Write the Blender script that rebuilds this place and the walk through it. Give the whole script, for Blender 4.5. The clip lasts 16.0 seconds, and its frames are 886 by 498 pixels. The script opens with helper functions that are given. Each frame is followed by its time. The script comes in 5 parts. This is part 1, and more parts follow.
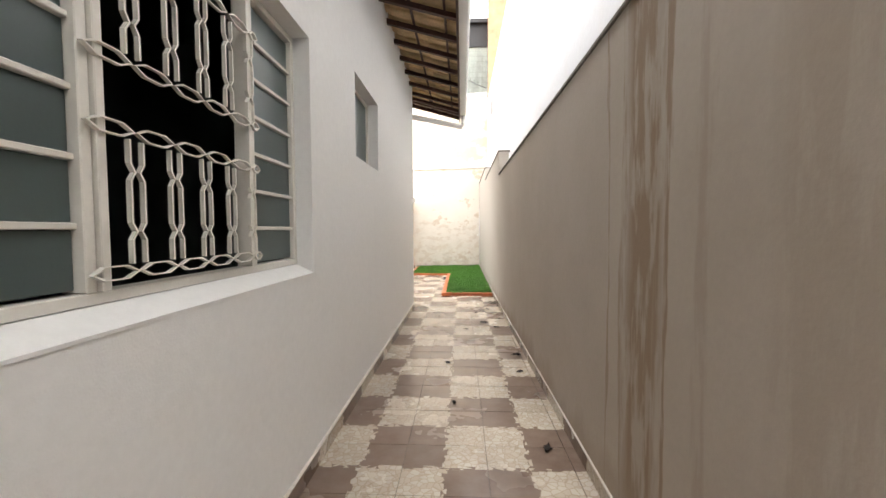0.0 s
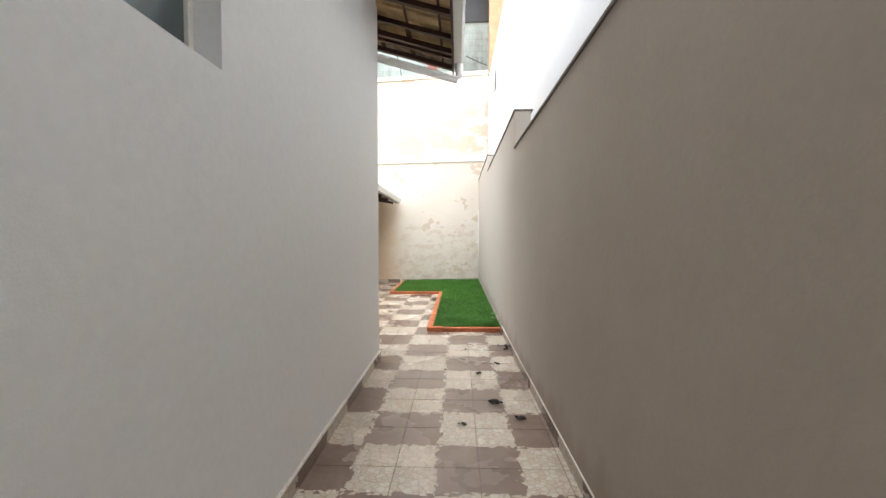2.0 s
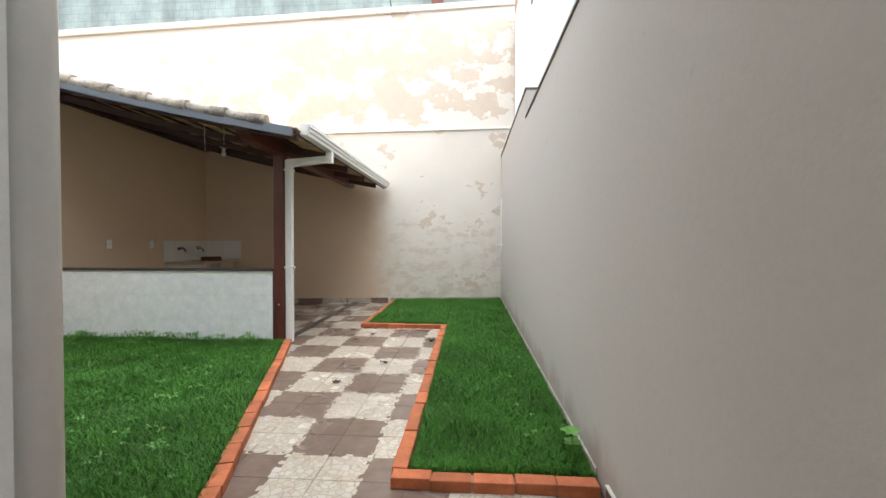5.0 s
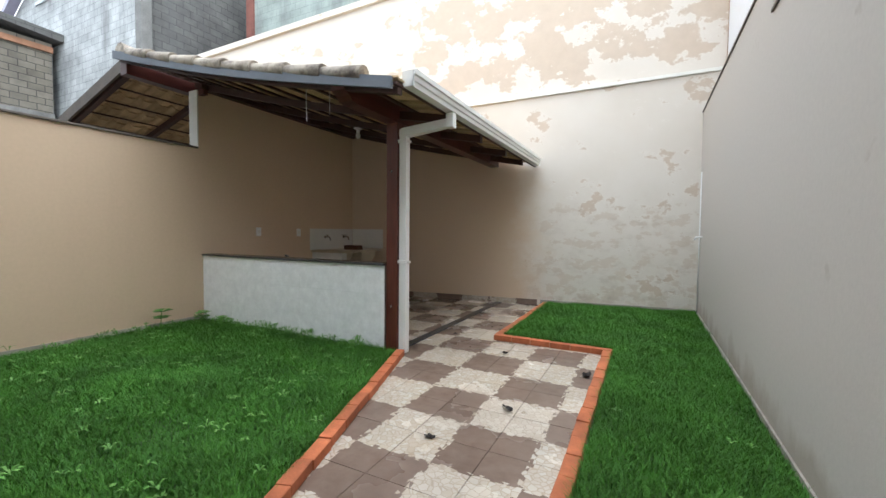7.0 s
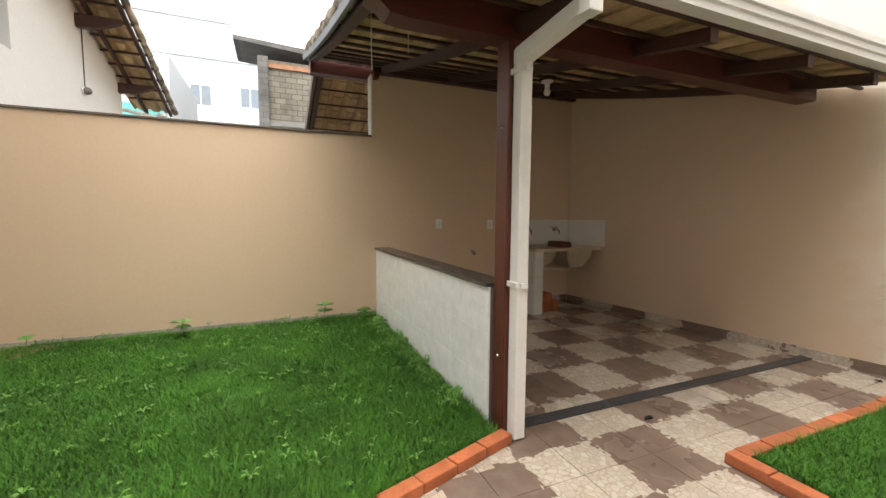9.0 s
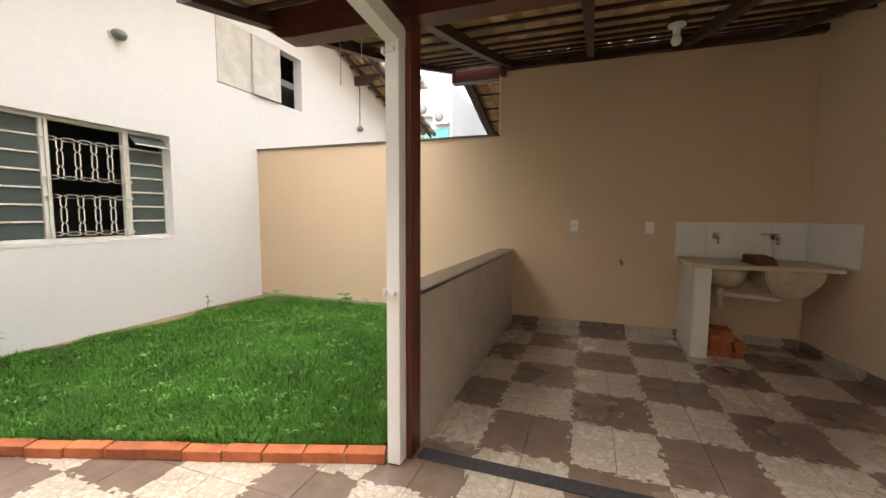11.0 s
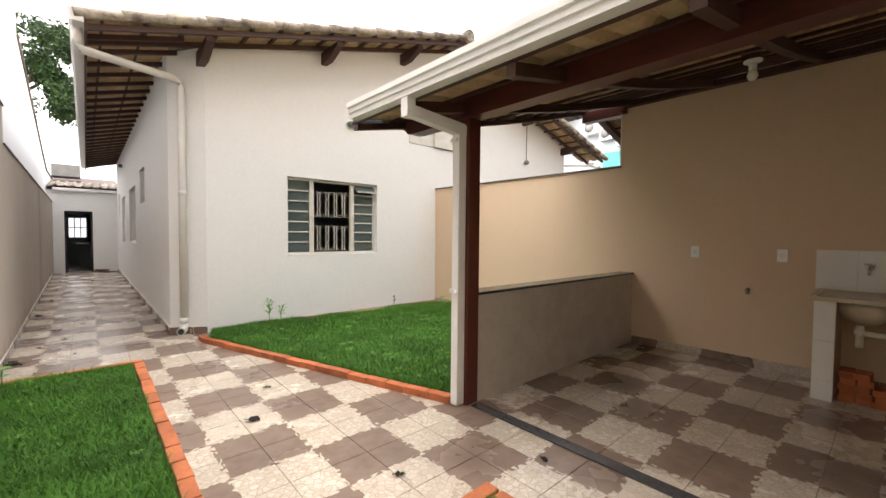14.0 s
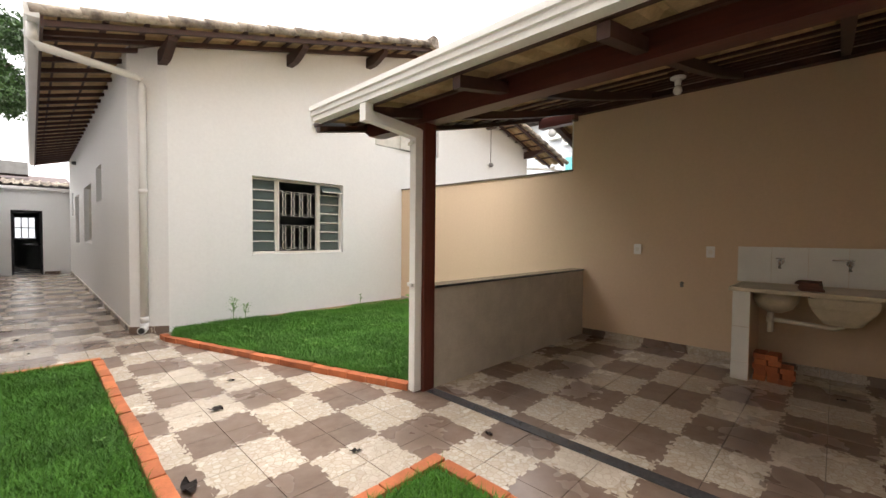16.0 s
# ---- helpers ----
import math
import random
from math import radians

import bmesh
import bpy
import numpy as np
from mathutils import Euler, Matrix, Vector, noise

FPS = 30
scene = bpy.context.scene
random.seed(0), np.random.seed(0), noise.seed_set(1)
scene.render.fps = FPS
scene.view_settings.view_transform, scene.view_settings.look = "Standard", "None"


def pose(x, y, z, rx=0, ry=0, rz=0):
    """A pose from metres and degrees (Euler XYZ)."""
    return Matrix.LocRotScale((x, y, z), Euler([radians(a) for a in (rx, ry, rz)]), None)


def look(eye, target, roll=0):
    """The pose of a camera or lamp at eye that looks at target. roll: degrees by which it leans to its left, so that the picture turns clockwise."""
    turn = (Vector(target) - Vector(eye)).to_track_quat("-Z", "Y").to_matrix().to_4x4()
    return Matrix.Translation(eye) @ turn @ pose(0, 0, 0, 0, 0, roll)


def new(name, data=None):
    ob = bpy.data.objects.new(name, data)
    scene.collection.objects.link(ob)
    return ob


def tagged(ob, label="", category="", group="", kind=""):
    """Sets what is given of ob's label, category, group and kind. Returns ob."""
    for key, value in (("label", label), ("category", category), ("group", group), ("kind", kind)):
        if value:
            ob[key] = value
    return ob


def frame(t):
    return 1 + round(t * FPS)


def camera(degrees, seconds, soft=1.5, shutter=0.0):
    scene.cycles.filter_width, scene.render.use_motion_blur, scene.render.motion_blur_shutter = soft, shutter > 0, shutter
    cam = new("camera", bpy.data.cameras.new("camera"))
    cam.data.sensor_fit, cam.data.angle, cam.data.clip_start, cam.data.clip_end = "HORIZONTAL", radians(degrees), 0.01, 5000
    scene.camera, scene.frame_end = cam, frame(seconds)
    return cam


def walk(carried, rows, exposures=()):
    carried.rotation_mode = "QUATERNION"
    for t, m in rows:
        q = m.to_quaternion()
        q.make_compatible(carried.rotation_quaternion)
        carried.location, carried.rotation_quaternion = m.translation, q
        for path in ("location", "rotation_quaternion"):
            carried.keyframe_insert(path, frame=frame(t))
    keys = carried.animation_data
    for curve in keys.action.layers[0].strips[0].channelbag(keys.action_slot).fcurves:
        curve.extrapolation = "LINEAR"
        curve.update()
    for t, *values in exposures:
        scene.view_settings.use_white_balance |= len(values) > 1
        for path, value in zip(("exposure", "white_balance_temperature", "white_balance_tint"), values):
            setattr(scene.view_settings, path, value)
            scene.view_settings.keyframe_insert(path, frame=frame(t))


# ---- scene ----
cam = camera(95.5, 16.0)
METRES, EYE, TILT, LEAN, TURN = 12.95, 1.27, 0.0, 0.0, 2.7
ROWS = [
    (0.0, 0.0, 0.0, 0.0, -0.01, -2.66, 0.27),
    (0.5, 0.0024, 0.0469, -0.0004, -0.14, -2.13, 0.2),
    (1.0, 0.0043, 0.0951, -0.0006, -0.29, -1.84, 0.08),
    (1.5, 0.0069, 0.1408, -0.0003, -0.39, -1.79, 0.08),
    (2.0, 0.0105, 0.1888, -0.0011, -0.54, -1.68, 0.07),
    (2.5, 0.0125, 0.2352, -0.0016, -0.64, -1.54, 0.11),
    (3.0, 0.0153, 0.2837, -0.0027, -0.78, -1.43, 0.1),
    (3.5, 0.016, 0.3324, -0.0055, -0.97, -1.08, 0.06),
    (6.0, 0.0219, 0.5117, -0.0079, 8.57, -1.22, -0.35),
    (6.5, 0.0216, 0.5332, -0.0079, 15.38, -1.85, -0.47),
    (7.0, 0.0213, 0.5555, -0.0081, 24.08, -2.52, -0.54),
    (7.5, 0.0192, 0.587, -0.0066, 34.14, -3.33, -0.57),
    (8.0, 0.0164, 0.6245, -0.0034, 44.6, -4.14, -0.5),
    (8.5, 0.0134, 0.6662, -0.0029, 54.44, -4.59, -0.37),
    (9.0, 0.0131, 0.7102, -0.0019, 64.37, -4.8, -0.3),
    (11.5, 0.0146, 0.9017, -0.0013, 117.33, -4.59, -0.28),
    (12.0, 0.0187, 0.924, 0.001, 126.14, -3.98, -0.3),
    (12.5, 0.0268, 0.9398, 0.0016, 131.66, -3.0, -0.44),
    (13.0, 0.0347, 0.9528, 0.0024, 134.32, -2.27, -0.49),
    (13.5, 0.0409, 0.9641, 0.0018, 135.31, -2.07, -0.51),
    (14.0, 0.0455, 0.9719, 0.0021, 135.71, -2.06, -0.53),
    (14.5, 0.0477, 0.9778, 0.001, 135.79, -2.09, -0.52),
    (15.0, 0.0493, 0.9826, 0.0004, 135.46, -2.01, -0.53),
    (15.5, 0.0507, 0.9875, -0.0004, 134.27, -1.9, -0.54),
    (16.0, 0.0514, 0.99, -0.0007, 131.67, -1.77, -0.56),
]
walk(cam, [(t, pose(0, 0, EYE, TILT, LEAN, TURN) @ pose(METRES * x, METRES * y, METRES * z, 90 + pitch, roll, yaw)) for t, x, y, z, yaw, pitch, roll in ROWS],
     [(0.0, 2.28, 6600, 10), (1.0, 2.25, 6600, 9), (1.5, 2.12, 6300, 8), (3.5, 1.82, 6150, 8), (6.5, 1.4, 5750, 6), (8.0, 1.35, 6000, 6), (9.0, 1.75, 6750, 10), (11.5, 2.0, 6800, 13), (13.0, 1.9, 6750, 13), (16.0, 1.8, 6650, 12)])

# ---- world, sun, exposure ----
world = bpy.data.worlds.new("overcast_sky")
scene.world = world
world.use_nodes = True
wn, wl = world.node_tree.nodes, world.node_tree.links
wn.clear()
w_out = wn.new("ShaderNodeOutputWorld")
w_bg = wn.new("ShaderNodeBackground")
w_bg.inputs["Strength"].default_value = 0.15
w_sky = wn.new("ShaderNodeTexSky")
w_sky.sky_type = "NISHITA"
w_sky.sun_disc = False
w_sky.sun_elevation, w_sky.sun_rotation = radians(80), radians(113)
w_sky.air_density, w_sky.dust_density = 1.2, 9.0
w_hsv = wn.new("ShaderNodeHueSaturation")
w_hsv.inputs["Saturation"].default_value = 0.18
w_hsv.inputs["Value"].default_value = 1.45
wl.new(w_sky.outputs[0], w_hsv.inputs["Color"])
w_cloud = wn.new("ShaderNodeMix")      # even cloud layer over the sky
w_cloud.data_type = "RGBA"
w_cloud.inputs[0].default_value = 0.75
w_cloud.inputs[7].default_value = (7.4, 7.45, 7.6, 1)
wl.new(w_hsv.outputs[0], w_cloud.inputs[6])
wl.new(w_cloud.outputs[2], w_bg.inputs["Color"])
wl.new(w_bg.outputs[0], w_out.inputs["Surface"])
sun_data = bpy.data.lights.new("sun", "SUN")
sun_data.energy, sun_data.angle, sun_data.color = 0.75, radians(100), (1.0, 0.97, 0.93)
sun = new("sun", sun_data)
sun.matrix_world = look((7.5, -3.2, 9.0), (0, 0, 0))


# ---- materials ----
def node_mat(name, rough=0.7, metal=0.0):
    m = bpy.data.materials.new(name)
    m.use_nodes = True
    nt = m.node_tree
    b = nt.nodes["Principled BSDF"]
    b.inputs["Roughness"].default_value = rough
    b.inputs["Metallic"].default_value = metal
    return m, nt, b


def nd(nt, kind, **ins):
    n = nt.nodes.new("ShaderNode" + kind)
    for k, v in ins.items():
        n.inputs[k.replace("_", " ")].default_value = v
    return n


def pos_scaled(nt, sx=1.0, sy=1.0, sz=1.0):
    g = nt.nodes.new("ShaderNodeNewGeometry")
    mp = nt.nodes.new("ShaderNodeMapping")
    mp.inputs["Scale"].default_value = (sx, sy, sz)
    nt.links.new(g.outputs["Position"], mp.inputs["Vector"])
    return mp.outputs[0]


def noise_of(nt, vec, scale, detail=4.0, rough=0.6):
    n = nd(nt, "TexNoise", Scale=scale, Detail=detail, Roughness=rough)
    nt.links.new(vec, n.inputs["Vector"])
    return n.outputs["Fac"]


def ramp(nt, fac, stops):
    r = nt.nodes.new("ShaderNodeValToRGB")
    e = r.color_ramp.elements
    while len(e) < len(stops):
        e.new(0.5)
    for el, (p, c) in zip(e, stops):
        el.position = p
        el.color = (*c, 1) if isinstance(c, tuple) else (c, c, c, 1)
    nt.links.new(fac, r.inputs[0])
    return r.outputs[0]


def mix(nt, fac, a, b, mode="MIX"):
    n = nt.nodes.new("ShaderNodeMix")
    n.data_type, n.blend_type = "RGBA", mode
    for val, sock in ((fac, n.inputs[0]), (a, n.inputs[6]), (b, n.inputs[7])):
        if hasattr(val, "links"):
            nt.links.new(val, sock)
        elif isinstance(val, tuple):
            sock.default_value = (*val, 1)
        else:
            sock.default_value = val
    return n.outputs[2]


def math_n(nt, op, a, b=0.0):
    n = nt.nodes.new("ShaderNodeMath")
    n.operation = op
    for val, sock in ((a, n.inputs[0]), (b, n.inputs[1])):
        if hasattr(val, "links"):
            nt.links.new(val, sock)
        else:
            sock.default_value = val
    return n.outputs[0]


def bump(nt, b, height, strength=0.2, dist=0.01):
    n = nd(nt, "Bump", Strength=strength, Distance=dist)
    nt.links.new(height, n.inputs["Height"])
    nt.links.new(n.outputs[0], b.inputs["Normal"])


def simple(name, col, rough=0.6, metal=0.0, var=0.12, scale=3.0, fine=60.0, bmp=0.1, stretch=(1, 1, 1), rnd=0.0):
    """Base colour with broad and fine variation and a slight relief."""
    m, nt, b = node_mat(name, rough, metal)
    v = pos_scaled(nt, *stretch)
    big = ramp(nt, noise_of(nt, v, scale), [(0.3, 1 - var), (0.7, 1 + var * 0.5)])
    small = ramp(nt, noise_of(nt, v, fine, 2), [(0.3, 1 - var * 0.6), (0.7, 1.0)])
    c = mix(nt, 1.0, mix(nt, 1.0, col, big, "MULTIPLY"), small, "MULTIPLY")
    if rnd:
        oi = nt.nodes.new("ShaderNodeObjectInfo")
        c = mix(nt, 1.0, c, ramp(nt, oi.outputs["Random"], [(0, 1 - rnd), (1, 1 + rnd)]), "MULTIPLY")
    nt.links.new(c, b.inputs["Base Color"])
    if bmp:
        bump(nt, b, noise_of(nt, v, fine, 3), bmp, 0.004)
    return m


def plaster(name, col, stain, low, amount=0.5, scale=0.9, fine=45.0, rough=0.85):
    """Painted render: broad unevenness, faint vertical streaks, roller relief."""
    m, nt, b = node_mat(name, rough)
    v = pos_scaled(nt)
    streak = noise_of(nt, pos_scaled(nt, 5, 5, 0.35), 1.2, 5)
    big = noise_of(nt, v, scale, 5)
    f = math_n(nt, "MULTIPLY", ramp(nt, big, [(0.42, 0.0), (0.75, 1.0)]), amount)
    c = mix(nt, f, col, stain)
    c = mix(nt, math_n(nt, "MULTIPLY", ramp(nt, streak, [(0.5, 0.0), (0.8, 1.0)]), amount * 0.5), c, low)
    c = mix(nt, 1.0, c, ramp(nt, noise_of(nt, v, 30, 3), [(0.3, 0.955), (0.7, 1.0)]), "MULTIPLY")
    nt.links.new(c, b.inputs["Base Color"])
    bump(nt, b, math_n(nt, "ADD", noise_of(nt, v, fine * 3, 3), math_n(nt, "MULTIPLY", noise_of(nt, v, 5, 2), 2.0)), 0.16, 0.006)
    return m


M_HOUSE = plaster("white_house_paint", (0.81, 0.81, 0.795), (0.78, 0.78, 0.765), (0.75, 0.75, 0.735), 0.4)
M_TAN = plaster("tan_wall_paint", (0.65, 0.485, 0.33), (0.615, 0.455, 0.31), (0.59, 0.435, 0.295), 0.5)
M_NEIGH = plaster("bright_white_paint", (0.84, 0.84, 0.85), (0.80, 0.78, 0.76), (0.80, 0.70, 0.62), 0.35)


def right_wall_material(name, light, deep, pale):
    m, nt, b = node_mat(name, 0.8)
    v = pos_scaled(nt)
    c = mix(nt, ramp(nt, noise_of(nt, v, 1.1, 5), [(0.4, 0.0), (0.75, 1.0)]), light, deep)
    g = nt.nodes.new("ShaderNodeNewGeometry")
    s = nt.nodes.new("ShaderNodeSeparateXYZ")
    nt.links.new(g.outputs["Position"], s.inputs[0])
    # the garden stretch's greater brightness is put into the colour, fading in unevenly
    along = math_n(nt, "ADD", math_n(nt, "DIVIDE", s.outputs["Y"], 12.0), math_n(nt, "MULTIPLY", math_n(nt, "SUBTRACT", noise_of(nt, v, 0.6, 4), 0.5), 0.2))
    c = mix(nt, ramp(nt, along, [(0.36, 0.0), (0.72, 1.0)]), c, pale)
    # old water runs down the wall
    wob = math_n(nt, "MULTIPLY", math_n(nt, "SUBTRACT", noise_of(nt, pos_scaled(nt, 1, 6, 0.7), 1.5, 4), 0.5), 0.22)
    yy = math_n(nt, "ADD", s.outputs["Y"], wob)
    for centre, half, amt in ((1.52, 0.15, 0.95), (1.34, 0.016, 0.9), (1.69, 0.014, 0.6), (0.75, 0.15, 0.25), (1.86, 0.009, 0.7), (1.44, 0.03, 0.7), (1.15, 0.03, 0.3)):
        d = math_n(nt, "ABSOLUTE", math_n(nt, "SUBTRACT", yy, centre))
        f = math_n(nt, "MULTIPLY", ramp(nt, math_n(nt, "DIVIDE", d, half * 2), [(0.25, 1.0), (0.62, 0.0)]), amt)
        f = math_n(nt, "MULTIPLY", f, ramp(nt, noise_of(nt, pos_scaled(nt, 1, 7, 1.2), 2.2, 5), [(0.40, 0.25), (0.50, 1.0)]))
        c = mix(nt, f, c, (0.265, 0.19, 0.125))
    spots = ramp(nt, noise_of(nt, v, 4.5, 3), [(0.70, 0.0), (0.76, 1.0)])
    c = mix(nt, math_n(nt, "MULTIPLY", spots, 0.3), c, (0.33, 0.27, 0.21))
    c = mix(nt, 1.0, c, ramp(nt, noise_of(nt, v, 35, 3), [(0.3, 0.95), (0.7, 1.0)]), "MULTIPLY")
    nt.links.new(c, b.inputs["Base Color"])
    # brown damp rising from the foot in uneven tongues
    tongue = math_n(nt, "ADD", math_n(nt, "MULTIPLY", s.outputs["Z"], -1.6), math_n(nt, "MULTIPLY", noise_of(nt, pos_scaled(nt, 1, 1, 0.5), 3.0, 6), 1.0))
    c2 = mix(nt, math_n(nt, "MULTIPLY", ramp(nt, tongue, [(0.05, 0.0), (0.3, 1.0)]), 0.55), c, (0.30, 0.23, 0.165))
    nt.links.new(c2, b.inputs["Base Color"])
    bump(nt, b, math_n(nt, "ADD", noise_of(nt, v, 70, 3), math_n(nt, "MULTIPLY", noise_of(nt, v, 4, 3), 1.5)), 0.12, 0.006)
    return m


def back_wall_material():
    """Cream paint with peeled, damp patches in the upper part and at the foot."""
    m, nt, b = node_mat("peeling_cream_paint", 0.85)
    v = pos_scaled(nt)
    g = nt.nodes.new("ShaderNodeNewGeometry")
    s = nt.nodes.new("ShaderNodeSeparateXYZ")
    nt.links.new(g.outputs["Position"], s.inputs[0])
    z, x = s.outputs["Z"], s.outputs["X"]
    patch = noise_of(nt, pos_scaled(nt, 1.0, 1.0, 1.35), 1.7, 7, 0.66)
    upper = ramp(nt, math_n(nt, "DIVIDE", z, 8.0), [(0.40, 0.0), (0.47, 0.125), (0.60, 0.135), (0.70, 0.0)])
    east = ramp(nt, math_n(nt, "DIVIDE", math_n(nt, "ADD", x, 8.0), 10.0), [(0.36, 0.0), (0.5, 1.0)])
    lower = math_n(nt, "MULTIPLY", ramp(nt, math_n(nt, "DIVIDE", z, 3.0), [(0.0, 0.115), (0.28, 0.06), (0.45, 0.07), (0.62, 0.0)]),
                   ramp(nt, math_n(nt, "DIVIDE", math_n(nt, "ADD", x, 3.0), 4.0), [(0.2, 0.0), (0.4, 1.0)]))
    f = math_n(nt, "ADD", patch, math_n(nt, "MULTIPLY", upper, east))
    mask = ramp(nt, f, [(0.585, 0.0), (0.605, 1.0)])
    fine = math_n(nt, "ADD", noise_of(nt, pos_scaled(nt, 1.0, 1.0, 1.7), 4.2, 6, 0.65), math_n(nt, "MULTIPLY", lower, 1.1))
    mask = math_n(nt, "MAXIMUM", mask, math_n(nt, "MULTIPLY", ramp(nt, fine, [(0.60, 0.0), (0.64, 1.0)]), ramp(nt, lower, [(0.01, 0.0), (0.05, 0.55)])))
    c = mix(nt, ramp(nt, noise_of(nt, v, 0.8, 4), [(0.35, 0.0), (0.7, 1.0)]), (0.70, 0.642, 0.565), (0.655, 0.59, 0.505))
    pc = mix(nt, noise_of(nt, v, 6, 4), (0.47, 0.365, 0.265), (0.61, 0.49, 0.375))
    c = mix(nt, math_n(nt, "MULTIPLY", mask, 0.8), c, pc)
    edge = ramp(nt, f, [(0.56, 0.0), (0.583, 0.5), (0.59, 0.0)])
    c = mix(nt, edge, c, (0.74, 0.69, 0.62))
    # tan coat inside the shelter, roof shade painted into its soft edge
    tan_shade_x = math_n(nt, "ADD", math_n(nt, "SUBTRACT", -1.72, x), math_n(nt, "MULTIPLY", math_n(nt, "SUBTRACT", noise_of(nt, v, 2.5, 5), 0.5), 0.9))
    line_z = math_n(nt, "ADD", z, math_n(nt, "MULTIPLY", math_n(nt, "ADD", x, 5.25), 0.23))
    f2 = math_n(nt, "MULTIPLY", ramp(nt, math_n(nt, "ADD", tan_shade_x, 0.5), [(0.22, 0.0), (0.80, 1.0)]), math_n(nt, "LESS_THAN", line_z, 3.02))
    c = mix(nt, f2, c, (0.62, 0.475, 0.335))
    grime = math_n(nt, "MULTIPLY", ramp(nt, noise_of(nt, pos_scaled(nt, 1, 1, 1.6), 5, 6), [(0.5, 0.0), (0.7, 0.6)]), ramp(nt, lower, [(0.02, 0.0), (0.1, 1.0)]))
    c = mix(nt, math_n(nt, "MULTIPLY", grime, 0.75), c, (0.42, 0.34, 0.265))
    nt.links.new(c, b.inputs["Base Color"])
    bump(nt, b, math_n(nt, "ADD", noise_of(nt, v, 90, 3), math_n(nt, "MULTIPLY", mask, -1.2)), 0.22, 0.006)
    return m


TILE, TX, TY = 0.457, 0.134, 5.52


def floor_material():
    """Glazed tiles in four alternate quarters: plain brown-grey and pale crazy mosaic with a ragged border."""
    m, nt, b = node_mat("mosaic_floor_tile", 0.3)
    g = nt.nodes.new("ShaderNodeNewGeometry")
    v = g.outputs["Position"]
    vor = nd(nt, "TexVoronoi", Scale=27.0)
    nt.links.new(v, vor.inputs["Vector"])
    sp = nt.nodes.new("ShaderNodeSeparateXYZ")
    nt.links.new(v, sp.inputs[0])
    sc = nt.nodes.new("ShaderNodeSeparateColor")
    nt.links.new(vor.outputs["Color"], sc.inputs[0])
    cells = []
    for axis, org, ch in (("X", TX, "Red"), ("Y", TY, "Green")):
        u = math_n(nt, "DIVIDE", math_n(nt, "SUBTRACT", sp.outputs[axis], org), TILE)
        u = math_n(nt, "ADD", u, math_n(nt, "MULTIPLY", math_n(nt, "SUBTRACT", sc.outputs[ch], 0.5), 0.09))
        cells.append(math_n(nt, "FLOOR", math_n(nt, "ADD", u, 0.5)))
    par = math_n(nt, "FLOORED_MODULO", math_n(nt, "ADD", cells[0], cells[1]), 2.0)
    edge = nd(nt, "TexVoronoi", Scale=27.0)
    edge.feature = "DISTANCE_TO_EDGE"
    nt.links.new(v, edge.inputs["Vector"])
    line = ramp(nt, edge.outputs["Distance"], [(0.02, 0.0), (0.075, 1.0)])
    chip = mix(nt, sc.outputs["Blue"], (0.55, 0.49, 0.415), (0.475, 0.40, 0.315))
    white = mix(nt, line, (0.40, 0.325, 0.245), chip)
    dark = mix(nt, ramp(nt, noise_of(nt, v, 9, 5), [(0.3, 0.0), (0.7, 1.0)]), (0.165, 0.113, 0.086), (0.22, 0.16, 0.125))
    c = mix(nt, par, dark, white)
    oi = nt.nodes.new("ShaderNodeObjectInfo")
    c = mix(nt, 1.0, c, ramp(nt, oi.outputs["Random"], [(0, 0.92), (1, 1.04)]), "MULTIPLY")
    rust = math_n(nt, "MULTIPLY", ramp(nt, noise_of(nt, v, 1.7, 4), [(0.58, 0.0), (0.75, 1.0)]), 0.3)
    c = mix(nt, math_n(nt, "MULTIPLY", rust, par), c, (0.48, 0.33, 0.18))
    c = mix(nt, 1.0, c, ramp(nt, noise_of(nt, v, 2.3, 5), [(0.3, 0.86), (0.65, 1.0)]), "MULTIPLY")
    nt.links.new(c, b.inputs["Base Color"])
    rg = ramp(nt, noise_of(nt, v, 1.4, 4), [(0.3, 0.17), (0.7, 0.33)])
    nt.links.new(rg, b.inputs["Roughness"])
    bump(nt, b, math_n(nt, "ADD", math_n(nt, "MULTIPLY", line, par), math_n(nt, "MULTIPLY", noise_of(nt, v, 40, 3), 0.3)), 0.25, 0.003)
    return m


